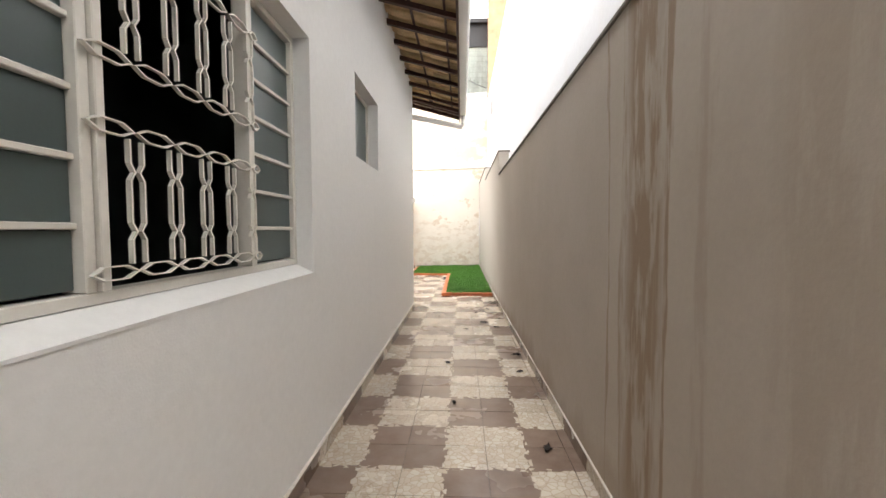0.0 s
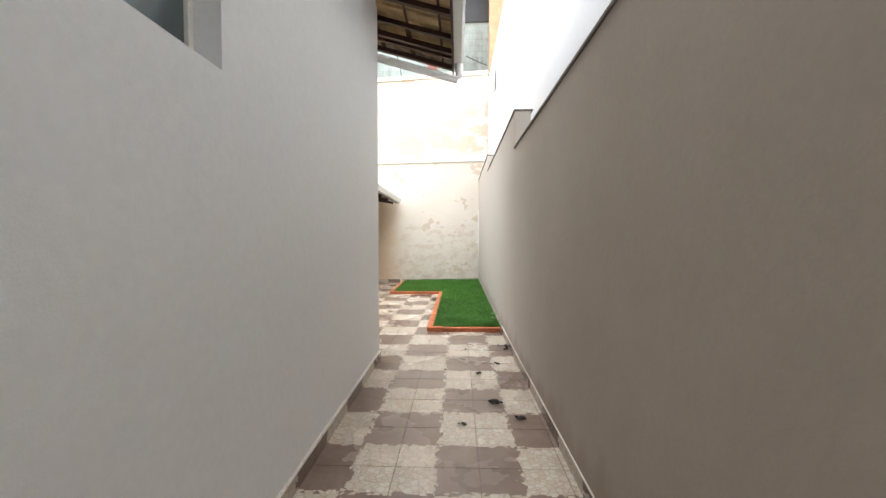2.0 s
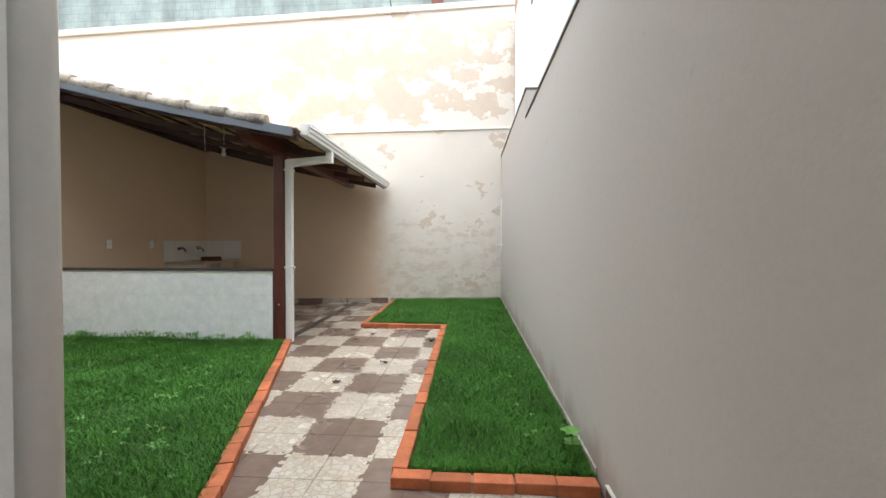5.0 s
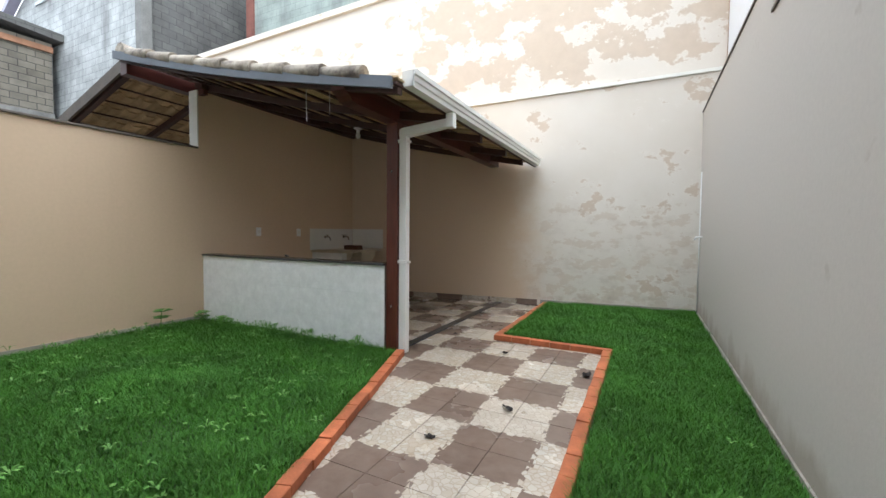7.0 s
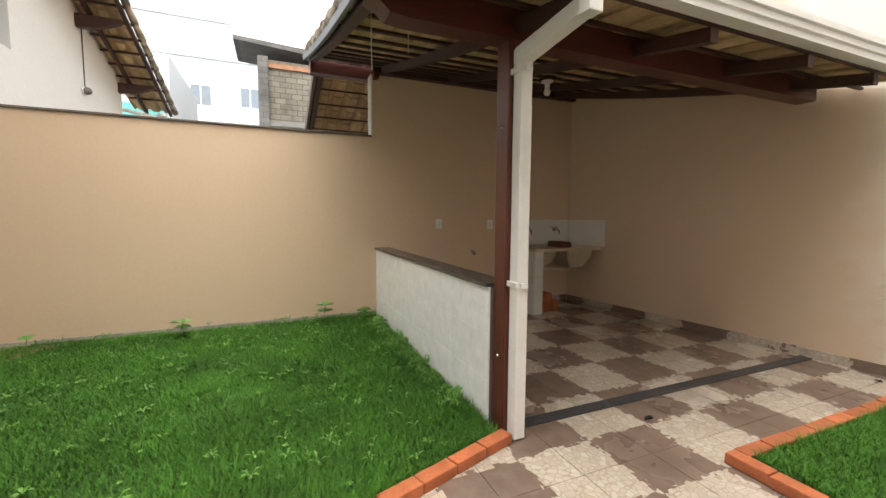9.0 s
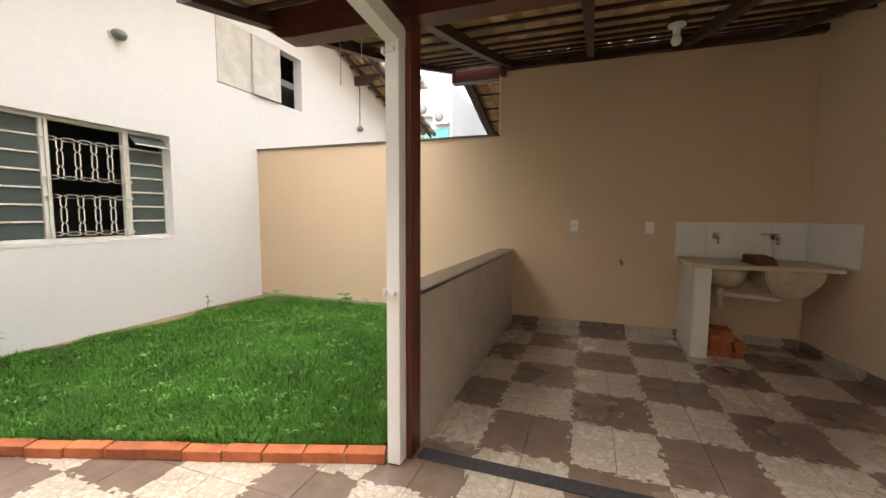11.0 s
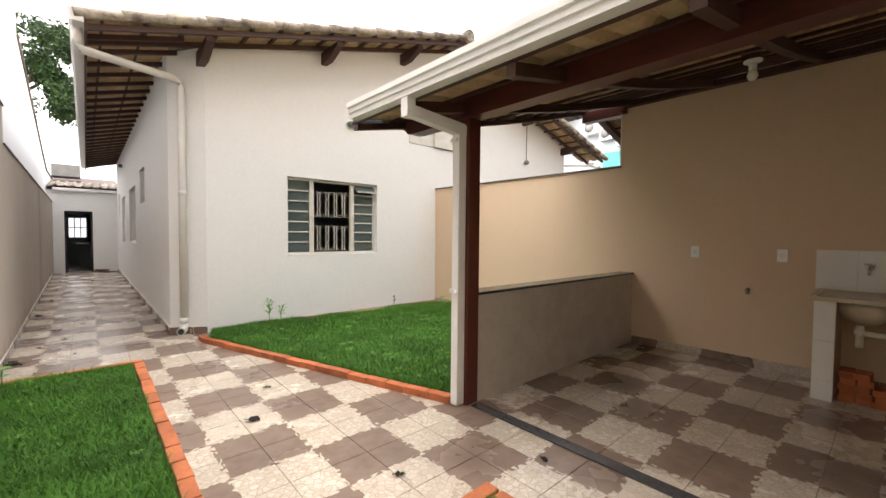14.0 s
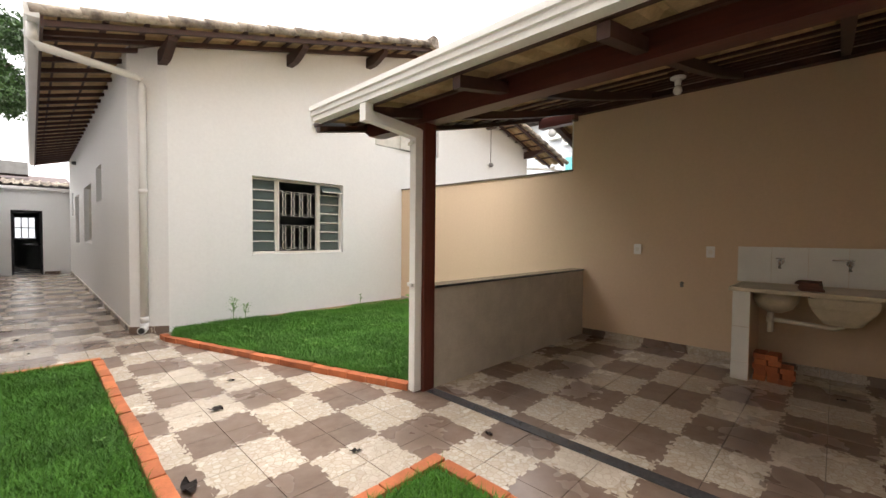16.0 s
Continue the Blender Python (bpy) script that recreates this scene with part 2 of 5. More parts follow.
def block_wall_material(name, c1, c2, mortar, w=0.4, h=0.2, wash=0.0):
    m, nt, b = node_mat(name, 0.9)
    g = nt.nodes.new("ShaderNodeNewGeometry")
    s = nt.nodes.new("ShaderNodeSeparateXYZ")
    nt.links.new(g.outputs["Position"], s.inputs[0])
    cmb = nt.nodes.new("ShaderNodeCombineXYZ")
    nt.links.new(math_n(nt, "ADD", s.outputs["X"], s.outputs["Y"]), cmb.inputs[0])
    nt.links.new(s.outputs["Z"], cmb.inputs[1])
    br = nd(nt, "TexBrick", Scale=1.0)
    br.inputs["Color1"].default_value, br.inputs["Color2"].default_value, br.inputs["Mortar"].default_value = (*c1, 1), (*c2, 1), (*mortar, 1)
    br.inputs["Brick Width"].default_value, br.inputs["Row Height"].default_value, br.inputs["Mortar Size"].default_value = w, h, 0.012
    nt.links.new(cmb.outputs[0], br.inputs["Vector"])
    v = pos_scaled(nt)
    c = mix(nt, 1.0, br.outputs["Color"], ramp(nt, noise_of(nt, v, 1.5, 6), [(0.3, 0.6), (0.7, 1.1)]), "MULTIPLY")
    c = mix(nt, math_n(nt, "MULTIPLY", ramp(nt, noise_of(nt, pos_scaled(nt, 1.5, 1.5, 0.25), 1.2, 5), [(0.5, 0.0), (0.75, 1.0)]), 0.6), c, (0.10, 0.10, 0.10))
    nt.links.new(c, b.inputs["Base Color"])
    bump(nt, b, math_n(nt, "SUBTRACT", noise_of(nt, v, 30, 3), br.outputs["Fac"]), 0.4, 0.012)
    return m


def wood_material(name, a, bcol, rough=0.35, axis=(12, 1.2, 12)):
    m, nt, b = node_mat(name, rough)
    n = noise_of(nt, pos_scaled(nt, *axis), 3.0, 5)
    c = mix(nt, ramp(nt, n, [(0.3, 0.0), (0.7, 1.0)]), a, bcol)
    nt.links.new(c, b.inputs["Base Color"])
    bump(nt, b, n, 0.15, 0.003)
    return m


def leaf_material(name, a, bcol, rough=0.5):
    m, nt, b = node_mat(name, rough)
    g = nt.nodes.new("ShaderNodeNewGeometry")
    c = mix(nt, g.outputs["Random Per Island"], a, bcol)
    c = mix(nt, 1.0, c, ramp(nt, noise_of(nt, pos_scaled(nt), 2.0, 4), [(0.3, 0.7), (0.7, 1.15)]), "MULTIPLY")
    nt.links.new(c, b.inputs["Base Color"])
    b.inputs["Subsurface Weight"].default_value = 0.0
    b.inputs["Specular IOR Level"].default_value = 0.25
    return m


def glass_material(name, col, rough, alpha_mix):
    """Rolled pane: part glossy glass, part milky diffusion."""
    m, nt, b = node_mat(name, rough)
    b.inputs["Base Color"].default_value = (*col, 1)
    b.inputs["Transmission Weight"].default_value = alpha_mix
    b.inputs["IOR"].default_value = 1.45
    n = noise_of(nt, pos_scaled(nt), 120, 2)
    bump(nt, b, n, 0.15, 0.002)
    return m


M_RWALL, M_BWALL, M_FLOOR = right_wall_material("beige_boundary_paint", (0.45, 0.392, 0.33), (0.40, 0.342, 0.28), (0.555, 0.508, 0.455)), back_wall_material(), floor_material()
M_GROUT = simple("tile_grout", (0.13, 0.10, 0.08), 0.9)
M_WOOD = wood_material("dark_red_stained_wood", (0.055, 0.012, 0.009), (0.088, 0.020, 0.014), 0.38)
M_WOODX = wood_material("dark_red_wood_crosswise", (0.075, 0.020, 0.014), (0.12, 0.034, 0.022), 0.45, (1.2, 12, 12))
M_WOODZ = wood_material("dark_red_post_wood", (0.075, 0.018, 0.012), (0.125, 0.031, 0.019), 0.35, (14, 14, 1.0))
M_BATTEN = wood_material("dark_brown_timber", (0.034, 0.012, 0.008), (0.060, 0.022, 0.014), 0.6, (6, 6, 6))
M_PIPE = simple("white_painted_gutter", (0.78, 0.77, 0.74), 0.4, var=0.06, bmp=0.03)
M_PVC = simple("cream_plastic_pipe", (0.72, 0.66, 0.54), 0.4, var=0.08, bmp=0.02)
M_FRAME = simple("cream_white_enamel", (0.78, 0.75, 0.68), 0.35, var=0.08, bmp=0.05)
M_GLASS = glass_material("frosted_green_glass", (0.17, 0.225, 0.215), 0.28, 0.55)
M_TILE_C = simple("clay_roof_tile", (0.58, 0.42, 0.235), 0.85, var=0.3, scale=4, fine=40, bmp=0.3, rnd=0.22)


def lichen_tile_material():
    """Dark weathered clay with pale lichen and soot patches."""
    m, nt, b = node_mat("weathered_clay_tile", 0.88)
    v = pos_scaled(nt)
    patch = ramp(nt, noise_of(nt, v, 5.5, 6, 0.7), [(0.38, 0.0), (0.58, 1.0)])
    c = mix(nt, patch, (0.13, 0.105, 0.088), (0.42, 0.365, 0.295))
    c = mix(nt, ramp(nt, noise_of(nt, v, 19, 4), [(0.58, 0.0), (0.72, 0.6)]), c, (0.07, 0.06, 0.055))
    oi = nt.nodes.new("ShaderNodeObjectInfo")
    c = mix(nt, 1.0, c, ramp(nt, oi.outputs["Random"], [(0, 0.75), (1, 1.15)]), "MULTIPLY")
    nt.links.new(c, b.inputs["Base Color"])
    bump(nt, b, noise_of(nt, v, 45, 4), 0.4, 0.005)
    return m


M_TILE_OLD = lichen_tile_material()
M_BRICK = simple("orange_clay_brick", (0.46, 0.135, 0.05), 0.85, var=0.3, scale=7, fine=80, bmp=0.3, rnd=0.18)
M_MORTAR = simple("brick_mortar", (0.42, 0.22, 0.13), 0.95, var=0.3)
M_GRANITE = simple("dark_grey_granite", (0.055, 0.055, 0.06), 0.22, var=0.3, scale=40, fine=180, bmp=0.0)
M_STEEL = simple("chrome_steel", (0.55, 0.55, 0.55), 0.25, 1.0, var=0.1)
M_WTILE = simple("white_relief_tile", (0.86, 0.865, 0.86), 0.35, var=0.10, scale=9, fine=35, bmp=0.25)
M_GTILE = simple("greige_wall_tile", (0.54, 0.49, 0.42), 0.4, var=0.14, scale=4, fine=50, bmp=0.06)
M_LTILE = simple("white_glazed_tile", (0.74, 0.72, 0.67), 0.2, var=0.05, bmp=0.0)
M_SINK = simple("beige_synthetic_stone", (0.56, 0.47, 0.33), 0.35, var=0.15, scale=12, fine=140, bmp=0.05)
M_PLASTIC = simple("white_switch_plastic", (0.82, 0.81, 0.79), 0.35, var=0.03, bmp=0.0)
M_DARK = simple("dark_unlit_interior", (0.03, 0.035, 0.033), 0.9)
# dark tone carries the unlit look of the rooms and the porch
M_ROOM = simple("dim_room_tone", (0.20, 0.225, 0.215), 0.9)
M_BLACK = simple("black_painted_iron", (0.02, 0.02, 0.022), 0.45)
M_SOIL = simple("sandy_soil", (0.33, 0.225, 0.13), 0.95, var=0.4, scale=6, fine=70, bmp=0.5)
M_EARTH = simple("lawn_soil", (0.035, 0.085, 0.014), 0.95, var=0.5, scale=6, fine=70, bmp=0.5)
M_GRASS = leaf_material("lawn_grass", (0.036, 0.128, 0.008), (0.070, 0.195, 0.018), 0.6)
M_WEED = leaf_material("weed_leaf", (0.10, 0.25, 0.04), (0.16, 0.32, 0.07), 0.5)
M_LEAF = leaf_material("tree_leaf", (0.018, 0.045, 0.010), (0.05, 0.10, 0.025), 0.5)
M_BARK = simple("tree_bark", (0.10, 0.075, 0.055), 0.95, var=0.4, bmp=0.5)
M_DEBRIS = simple("dry_dark_leaf", (0.013, 0.008, 0.006), 0.95, var=0.4)
M_SHUTTER = simple("white_steel_shutter", (0.68, 0.66, 0.60), 0.5, var=0.2, scale=5)
M_LAMP = simple("grey_lamp_glass", (0.17, 0.17, 0.165), 0.3)
M_BULB = simple("milky_bulb_glass", (0.82, 0.80, 0.74), 0.25, var=0.03, bmp=0.0)
M_CONC = simple("grey_concrete", (0.26, 0.255, 0.24), 0.9, var=0.35, scale=1.5, fine=40, bmp=0.3)
M_WASH = block_wall_material("whitewashed_block", (0.52, 0.535, 0.53), (0.44, 0.455, 0.45), (0.35, 0.36, 0.36))
M_GREYBLOCK = block_wall_material("bare_grey_block", (0.25, 0.225, 0.18), (0.185, 0.165, 0.13), (0.09, 0.082, 0.07))
M_DARKBLOCK = block_wall_material("dark_bare_block", (0.16, 0.155, 0.145), (0.13, 0.125, 0.12), (0.09, 0.09, 0.085))
M_GREEN = block_wall_material("pale_green_block", (0.40, 0.45, 0.41), (0.37, 0.42, 0.385), (0.33, 0.37, 0.34))
M_REDCOL = simple("red_brown_column", (0.27, 0.11, 0.085), 0.85, var=0.25)
M_ORANGE = simple("orange_block_wall", (0.55, 0.31, 0.18), 0.9, var=0.25)
M_APT = simple("apartment_white", (0.58, 0.62, 0.66), 0.8, var=0.06, scale=0.5)
M_APTGLASS = simple("apartment_window_glass", (0.16, 0.20, 0.24), 0.12, var=0.1)
M_TEAL = simple("teal_glass_panel", (0.10, 0.42, 0.42), 0.25)
M_COPING = simple("coping_and_shadow_line", (0.13, 0.105, 0.085), 0.7, var=0.3)
M_LINE = simple("pale_skirting_joint", (0.66, 0.62, 0.56), 0.7)
M_FOOT = simple("dirty_wall_foot", (0.40, 0.36, 0.31), 0.9, var=0.35, scale=5)
M_GROUND = simple("distant_ground", (0.14, 0.13, 0.11), 0.95, var=0.3, scale=0.3)
M_WIRE = simple("black_cable", (0.03, 0.03, 0.03), 0.6)


# ---- mesh helpers ----
def part(name, bm, material, parent=None, label=""):
    me = bpy.data.meshes.new(name)
    bm.normal_update()
    bm.to_mesh(me)
    bm.free()
    me.materials.append(material)
    ob = new(name, me)
    if parent:
        ob.parent = parent
    if label:
        ob["label"] = label
    return ob


def thing(name, label, category, group="", kind=""):
    return tagged(new(name), label, category, group, kind)


def box(bm, x0, y0, z0, x1, y1, z1, m=None):
    vs = [Vector((x, y, z)) for x in (x0, x1) for y in (y0, y1) for z in (z0, z1)]
    if m:
        vs = [m @ v for v in vs]
    v = [bm.verts.new(p) for p in vs]
    for f in ((0, 1, 3, 2), (4, 6, 7, 5), (0, 4, 5, 1), (2, 3, 7, 6), (0, 2, 6, 4), (1, 5, 7, 3)):
        bm.faces.new([v[i] for i in f])
    return bm


def boxes(*dims, bev=0.0):
    bm = bmesh.new()
    for d in dims:
        box(bm, *d)
    bmesh.ops.recalc_face_normals(bm, faces=bm.faces[:])
    if bev:
        bmesh.ops.bevel(bm, geom=bm.edges[:], offset=bev, segments=2, affect="EDGES", profile=0.6)
    return bm


def prism(outline, axis, a, b):
    """Extrudes an outline of two coordinates along an axis from a to b."""
    bm = bmesh.new()
    order = {"x": lambda p, q, t: (t, p, q), "y": lambda p, q, t: (p, t, q), "z": lambda p, q, t: (p, q, t)}[axis]
    r0 = [bm.verts.new(order(p, q, a)) for p, q in outline]
    r1 = [bm.verts.new(order(p, q, b)) for p, q in outline]
    n = len(outline)
    for i in range(n):
        bm.faces.new((r0[i], r0[(i + 1) % n], r1[(i + 1) % n], r1[i]))
    bm.faces.new(r0)
    bm.faces.new(list(reversed(r1)))
    bmesh.ops.recalc_face_normals(bm, faces=bm.faces[:])
    return bm


def tube(points, r, n=10, bm=None, taper=None):
    """A round tube through points, with its ends closed."""
    bm = bm or bmesh.new()
    pts = [Vector(p) for p in points]
    rings = []
    for i, p in enumerate(pts):
        d = (pts[min(i + 1, len(pts) - 1)] - pts[max(i - 1, 0)]).normalized()
        side = d.orthogonal().normalized() if abs(d.z) > 0.95 else d.cross(Vector((0, 0, 1))).normalized()
        if abs(d.z) > 0.95:
            side = Vector((1, 0, 0))
        up = d.cross(side).normalized()
        rr = taper[i] if taper else r
        rings.append([bm.verts.new(p + rr * (math.cos(6.2832 * k / n) * side + math.sin(6.2832 * k / n) * up)) for k in range(n)])
    for a, b in zip(rings, rings[1:]):
        for k in range(n):
            f = bm.faces.new((a[k], a[(k + 1) % n], b[(k + 1) % n], b[k]))
            f.smooth = n > 6
    bm.faces.new(list(reversed(rings[0])))
    bm.faces.new(rings[-1])
    bmesh.ops.recalc_face_normals(bm, faces=bm.faces[:])
    return bm


def lathe(profile, centre, n=20, axis="z", squash=(1, 1)):
    bm = bmesh.new()
    rings = []
    for r, h in profile:
        ring = []
        for k in range(n):
            c, s = math.cos(6.2832 * k / n) * r * squash[0], math.sin(6.2832 * k / n) * r * squash[1]
            p = {"z": (c, s, h), "y": (c, h, s), "x": (h, c, s)}[axis]
            ring.append(bm.verts.new(Vector(centre) + Vector(p)))
        rings.append(ring)
    for a, b in zip(rings, rings[1:]):
        for k in range(n):
            bm.faces.new((a[k], a[(k + 1) % n], b[(k + 1) % n], b[k])).smooth = True
    bm.faces.new(rings[0])
    bm.faces.new(list(reversed(rings[-1])))
    bmesh.ops.recalc_face_normals(bm, faces=bm.faces[:])
    return bm


def wall_cells(axis, c0, c1, a0, a1, z0, z1, holes):
    """Wall with through openings: axis is the direction it runs; c0..c1 its thickness; holes are (a0, a1, z0, z1)."""
    bm = bmesh.new()
    cuts_a = sorted({a0, a1, *[h[0] for h in holes], *[h[1] for h in holes]})
    cuts_z = sorted({z0, z1, *[h[2] for h in holes], *[h[3] for h in holes]})
    na, nz = len(cuts_a), len(cuts_z)
    solid = {}
    for i in range(na - 1):
        for j in range(nz - 1):
            am, zm = (cuts_a[i] + cuts_a[i + 1]) / 2, (cuts_z[j] + cuts_z[j + 1]) / 2
            solid[i, j] = not any(h[0] < am < h[1] and h[2] < zm < h[3] for h in holes)
    cache = {}

    def vert(i, j, k):
        if (i, j, k) not in cache:
            a, z, c = cuts_a[i], cuts_z[j], (c0, c1)[k]
            cache[i, j, k] = bm.verts.new((a, c, z) if axis == "x" else (c, a, z))
        return cache[i, j, k]

    for (i, j), s in solid.items():
        if not s:
            continue
        for k in (0, 1):
            bm.faces.new([vert(i, j, k), vert(i + 1, j, k), vert(i + 1, j + 1, k), vert(i, j + 1, k)])
        for di, dj, p, q in ((-1, 0, (i, j), (i, j + 1)), (1, 0, (i + 1, j), (i + 1, j + 1)), (0, -1, (i, j), (i + 1, j)), (0, 1, (i, j + 1), (i + 1, j + 1))):
            if not solid.get((i + di, j + dj), False):
                bm.faces.new([vert(*p, 0), vert(*q, 0), vert(*q, 1), vert(*p, 1)])
    bmesh.ops.recalc_face_normals(bm, faces=bm.faces[:])
    return bm


def structure(name, bm, material, label, category):
    return tagged(part(name, bm, material), label, category, kind="structure")


# ---- ground and walls ----
WX = -0.79          # corridor face of the house
EY = 6.75           # garden face of the house
LX = -5.0           # face of the garden's tan wall
def back_y(x):
    """Face of the back wall, which runs aslant."""
    return 13.2 + (x + 5.0) * 0.125


DY = -4.3           # face of the corridor's end wall

gbm = boxes((-400, -400, -0.5, 400, 400, -0.03))
structure("ground", gbm, M_GROUND, "grey bare ground around the houses", "ground")

WIN_BIG = (0.50, 2.10, 1.04, 2.27)
WIN_SMALL = (3.0, 3.82, 1.83, 2.45)
WIN_FAR = (-2.1, -0.85, 1.0, 2.24)
WIN_FAR_SMALL = (-3.3, -2.75, 1.75, 2.42)
bm = wall_cells("y", WX - 0.16, WX, DY, 6.52, 0.0, 3.62, [WIN_BIG, WIN_SMALL, WIN_FAR, WIN_FAR_SMALL])
structure("wall_house_side", bm, M_HOUSE, "white painted side wall of the house with deep windows", "wall")

WIN_END = (-3.70, -2.19, 0.95, 2.12)
VENT = (-6.0, -4.37, 2.93, 3.76)
bm = wall_cells("x", EY - 0.16, EY, -9.4, -1.16, 0.0, 3.5, [WIN_END, (VENT[0], VENT[1], VENT[2], 3.5)])
structure("wall_house_end", bm, M_HOUSE, "white painted gable wall facing the garden", "wall")
# gable above, stepped round the hatch
gab = prism([(-9.4, 3.5), (-6.0, 3.5), (-6.0, 3.76), (-4.37, 3.76), (-4.37, 3.5), (-1.16, 3.5), (-1.16, 3.70), (-5.2, 4.82), (-9.4, 3.66)], "y", EY - 0.16, EY)
structure("gable", gab, M_HOUSE, "white painted gable under the tiled roof", "wall")
# slanted corner between side and end wall
cham = prism([(WX, 6.52), (-1.16, EY), (-1.16, EY - 0.22), (WX - 0.16, 6.52)], "z", 0.0, 3.72)
structure("wall_corner", cham, M_HOUSE, "white painted slanted corner of the house", "wall")

# boundary wall beside the passage, in three heights
RX = 0.60


def slab_line(p, q, thick, z0, z1):
    return prism([p, q, (q[0] + thick, q[1]), (p[0] + thick, p[1])], "z", z0, z1)


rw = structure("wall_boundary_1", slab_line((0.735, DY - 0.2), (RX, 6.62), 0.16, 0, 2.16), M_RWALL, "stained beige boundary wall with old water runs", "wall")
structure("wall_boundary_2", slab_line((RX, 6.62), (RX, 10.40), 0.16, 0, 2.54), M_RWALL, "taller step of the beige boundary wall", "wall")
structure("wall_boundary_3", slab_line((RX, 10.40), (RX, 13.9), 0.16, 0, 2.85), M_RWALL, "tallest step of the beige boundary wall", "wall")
# dark strips on the three steps stand for the shadow line above them
for i, (y0, y1, z, x0, x1) in enumerate(((DY - 0.2, 6.615, 2.16, 0.735, RX), (6.61, 10.395, 2.54, RX, RX), (10.39, 13.89, 2.85, RX, RX))):
    c = prism([(x0 - 0.012, y0), (x1 - 0.012, y1), (x1 + 0.18, y1), (x0 + 0.18, y0)], "z", z, z + 0.018)
    structure("wall_coping", c, M_COPING, "thin dark strip drawn as the shadow line along the boundary wall", "coping")
nb = prism([(DY - 3, 0), (13.93, 0), (13.93, 5.6), (2.1, 5.6), (2.1, 4.75), (DY - 0.2, 3.12), (DY - 3, 3.12)], "x", 0.86, 1.06)
structure("wall_neighbour", nb, M_NEIGH, "bright white neighbouring wall behind the boundary wall", "wall")
structure("wall_coping", prism([(2.09, 4.752), (2.09, 4.80), (DY - 0.2, 3.17), (DY - 3, 3.17), (DY - 3, 3.122), (DY - 0.2, 3.122)], "x", 0.83, 1.08), M_COPING, "thin dark coping on the falling part of the white wall", "coping")
structure("wall_neighbour_beyond", boxes((0.93, 14.32, 0, 6, 14.6, 11)), M_ORANGE, "orange block wall of a house beyond", "wall")
vent = thing("wall_vent", "small grey vent high on the white wall", "vent")
part("frame", boxes((0.845, 11.4, 4.55, 0.858, 11.75, 4.95), bev=0.003), M_CONC, vent)

# back wall, its upper part set back behind a ledge


def aslant(x0, x1, f, b, za, zb, rise_a, rise_b):
    """A piece of the back wall from x0 to x1; f, b: front and back off its face; heights at x = -5, each rising with x."""
    bm = bmesh.new()
    v = []
    for x in (x0, x1):
        for d in (f, b):
            for z, r in ((za, rise_a), (zb, rise_b)):
                v.append(bm.verts.new((x, back_y(x) + d, z + (x + 5.0) * r)))
    for q in ((0, 1, 3, 2), (4, 6, 7, 5), (0, 4, 5, 1), (2, 3, 7, 6), (0, 2, 6, 4), (1, 5, 7, 3)):
        bm.faces.new([v[i] for i in q])
    bmesh.ops.recalc_face_normals(bm, faces=bm.faces[:])
    return bm


structure("wall_back", aslant(-5.2, 0.86, 0, 0.28, 0, 3.14, 0, 0.045), M_BWALL, "cream back wall with damp peeling patches", "wall")
structure("wall_back_upper", aslant(-9.5, 0.86, 0.05, 0.28, 3.14, 5.22, 0.045, 0.105), M_BWALL, "upper back wall with brown peeled paint patches", "wall")
structure("trim_ledge", aslant(-5.3, 0.855, -0.035, 0.048, 3.142, 3.187, 0.045, 0.045), M_FRAME, "narrow cream ledge across the back wall", "ledge")
structure("trim_top", aslant(-9.5, 0.855, -0.01, 0.31, 5.222, 5.33, 0.105, 0.105), M_BWALL, "cream coping along the back wall's top", "coping")

# tan garden wall: low along the lawn, high in the shelter
structure("wall_garden", boxes((LX - 0.15, EY, 0, LX, 10.30, 2.15)), M_TAN, "tan painted garden wall beside the lawn", "wall")
structure("wall_shelter", boxes((LX - 0.15, 10.30, 0, LX, 13.2, 2.86)), M_TAN, "tan painted wall inside the roofed shelter", "wall")
structure("wall_shelter_end", boxes((LX - 0.155, 10.284, 2.17, LX + 0.004, 10.299, 2.86)), M_FRAME, "cream painted end of the higher wall", "wall")
structure("wall_coping", boxes((LX - 0.175, EY + 0.001, 2.15, LX + 0.022, 10.283, 2.172), bev=0.004), M_COPING, "thin dark coping on the tan garden wall", "coping")

# end of the passage: wall with a doorway, a tiled lean-to roof and a room behind
DOOR = (-0.18, 0.48, 0.0, 1.92)
structure("wall_passage_end", wall_cells("x", DY - 0.15, DY, WX - 0.15, 0.9, 0, 2.54, [DOOR]), M_HOUSE, "white wall closing the passage with a doorway", "wall")
# porch walls take the room tone, so their dimness is in the colour
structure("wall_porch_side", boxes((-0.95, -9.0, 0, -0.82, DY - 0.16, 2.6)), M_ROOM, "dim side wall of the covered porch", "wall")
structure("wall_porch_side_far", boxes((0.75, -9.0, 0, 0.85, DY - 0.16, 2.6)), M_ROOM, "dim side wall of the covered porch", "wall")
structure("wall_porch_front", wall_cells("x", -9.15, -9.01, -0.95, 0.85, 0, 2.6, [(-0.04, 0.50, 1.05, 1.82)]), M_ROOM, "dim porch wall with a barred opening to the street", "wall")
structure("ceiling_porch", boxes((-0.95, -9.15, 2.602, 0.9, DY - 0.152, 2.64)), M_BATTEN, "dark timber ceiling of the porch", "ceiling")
structure("floor_porch", boxes((-0.95, -9.15, -0.02, 0.9, DY, -0.002)), M_FLOOR, "tiled porch floor", "floor")
grate = thing("window_grille", "black iron grille with square panes in the doorway", "grille")
for k in range(4):
    part("bar", boxes((-0.06 + k * 0.183, -9.0, 1.02, -0.03 + k * 0.183, -8.97, 1.85)), M_BLACK, grate)
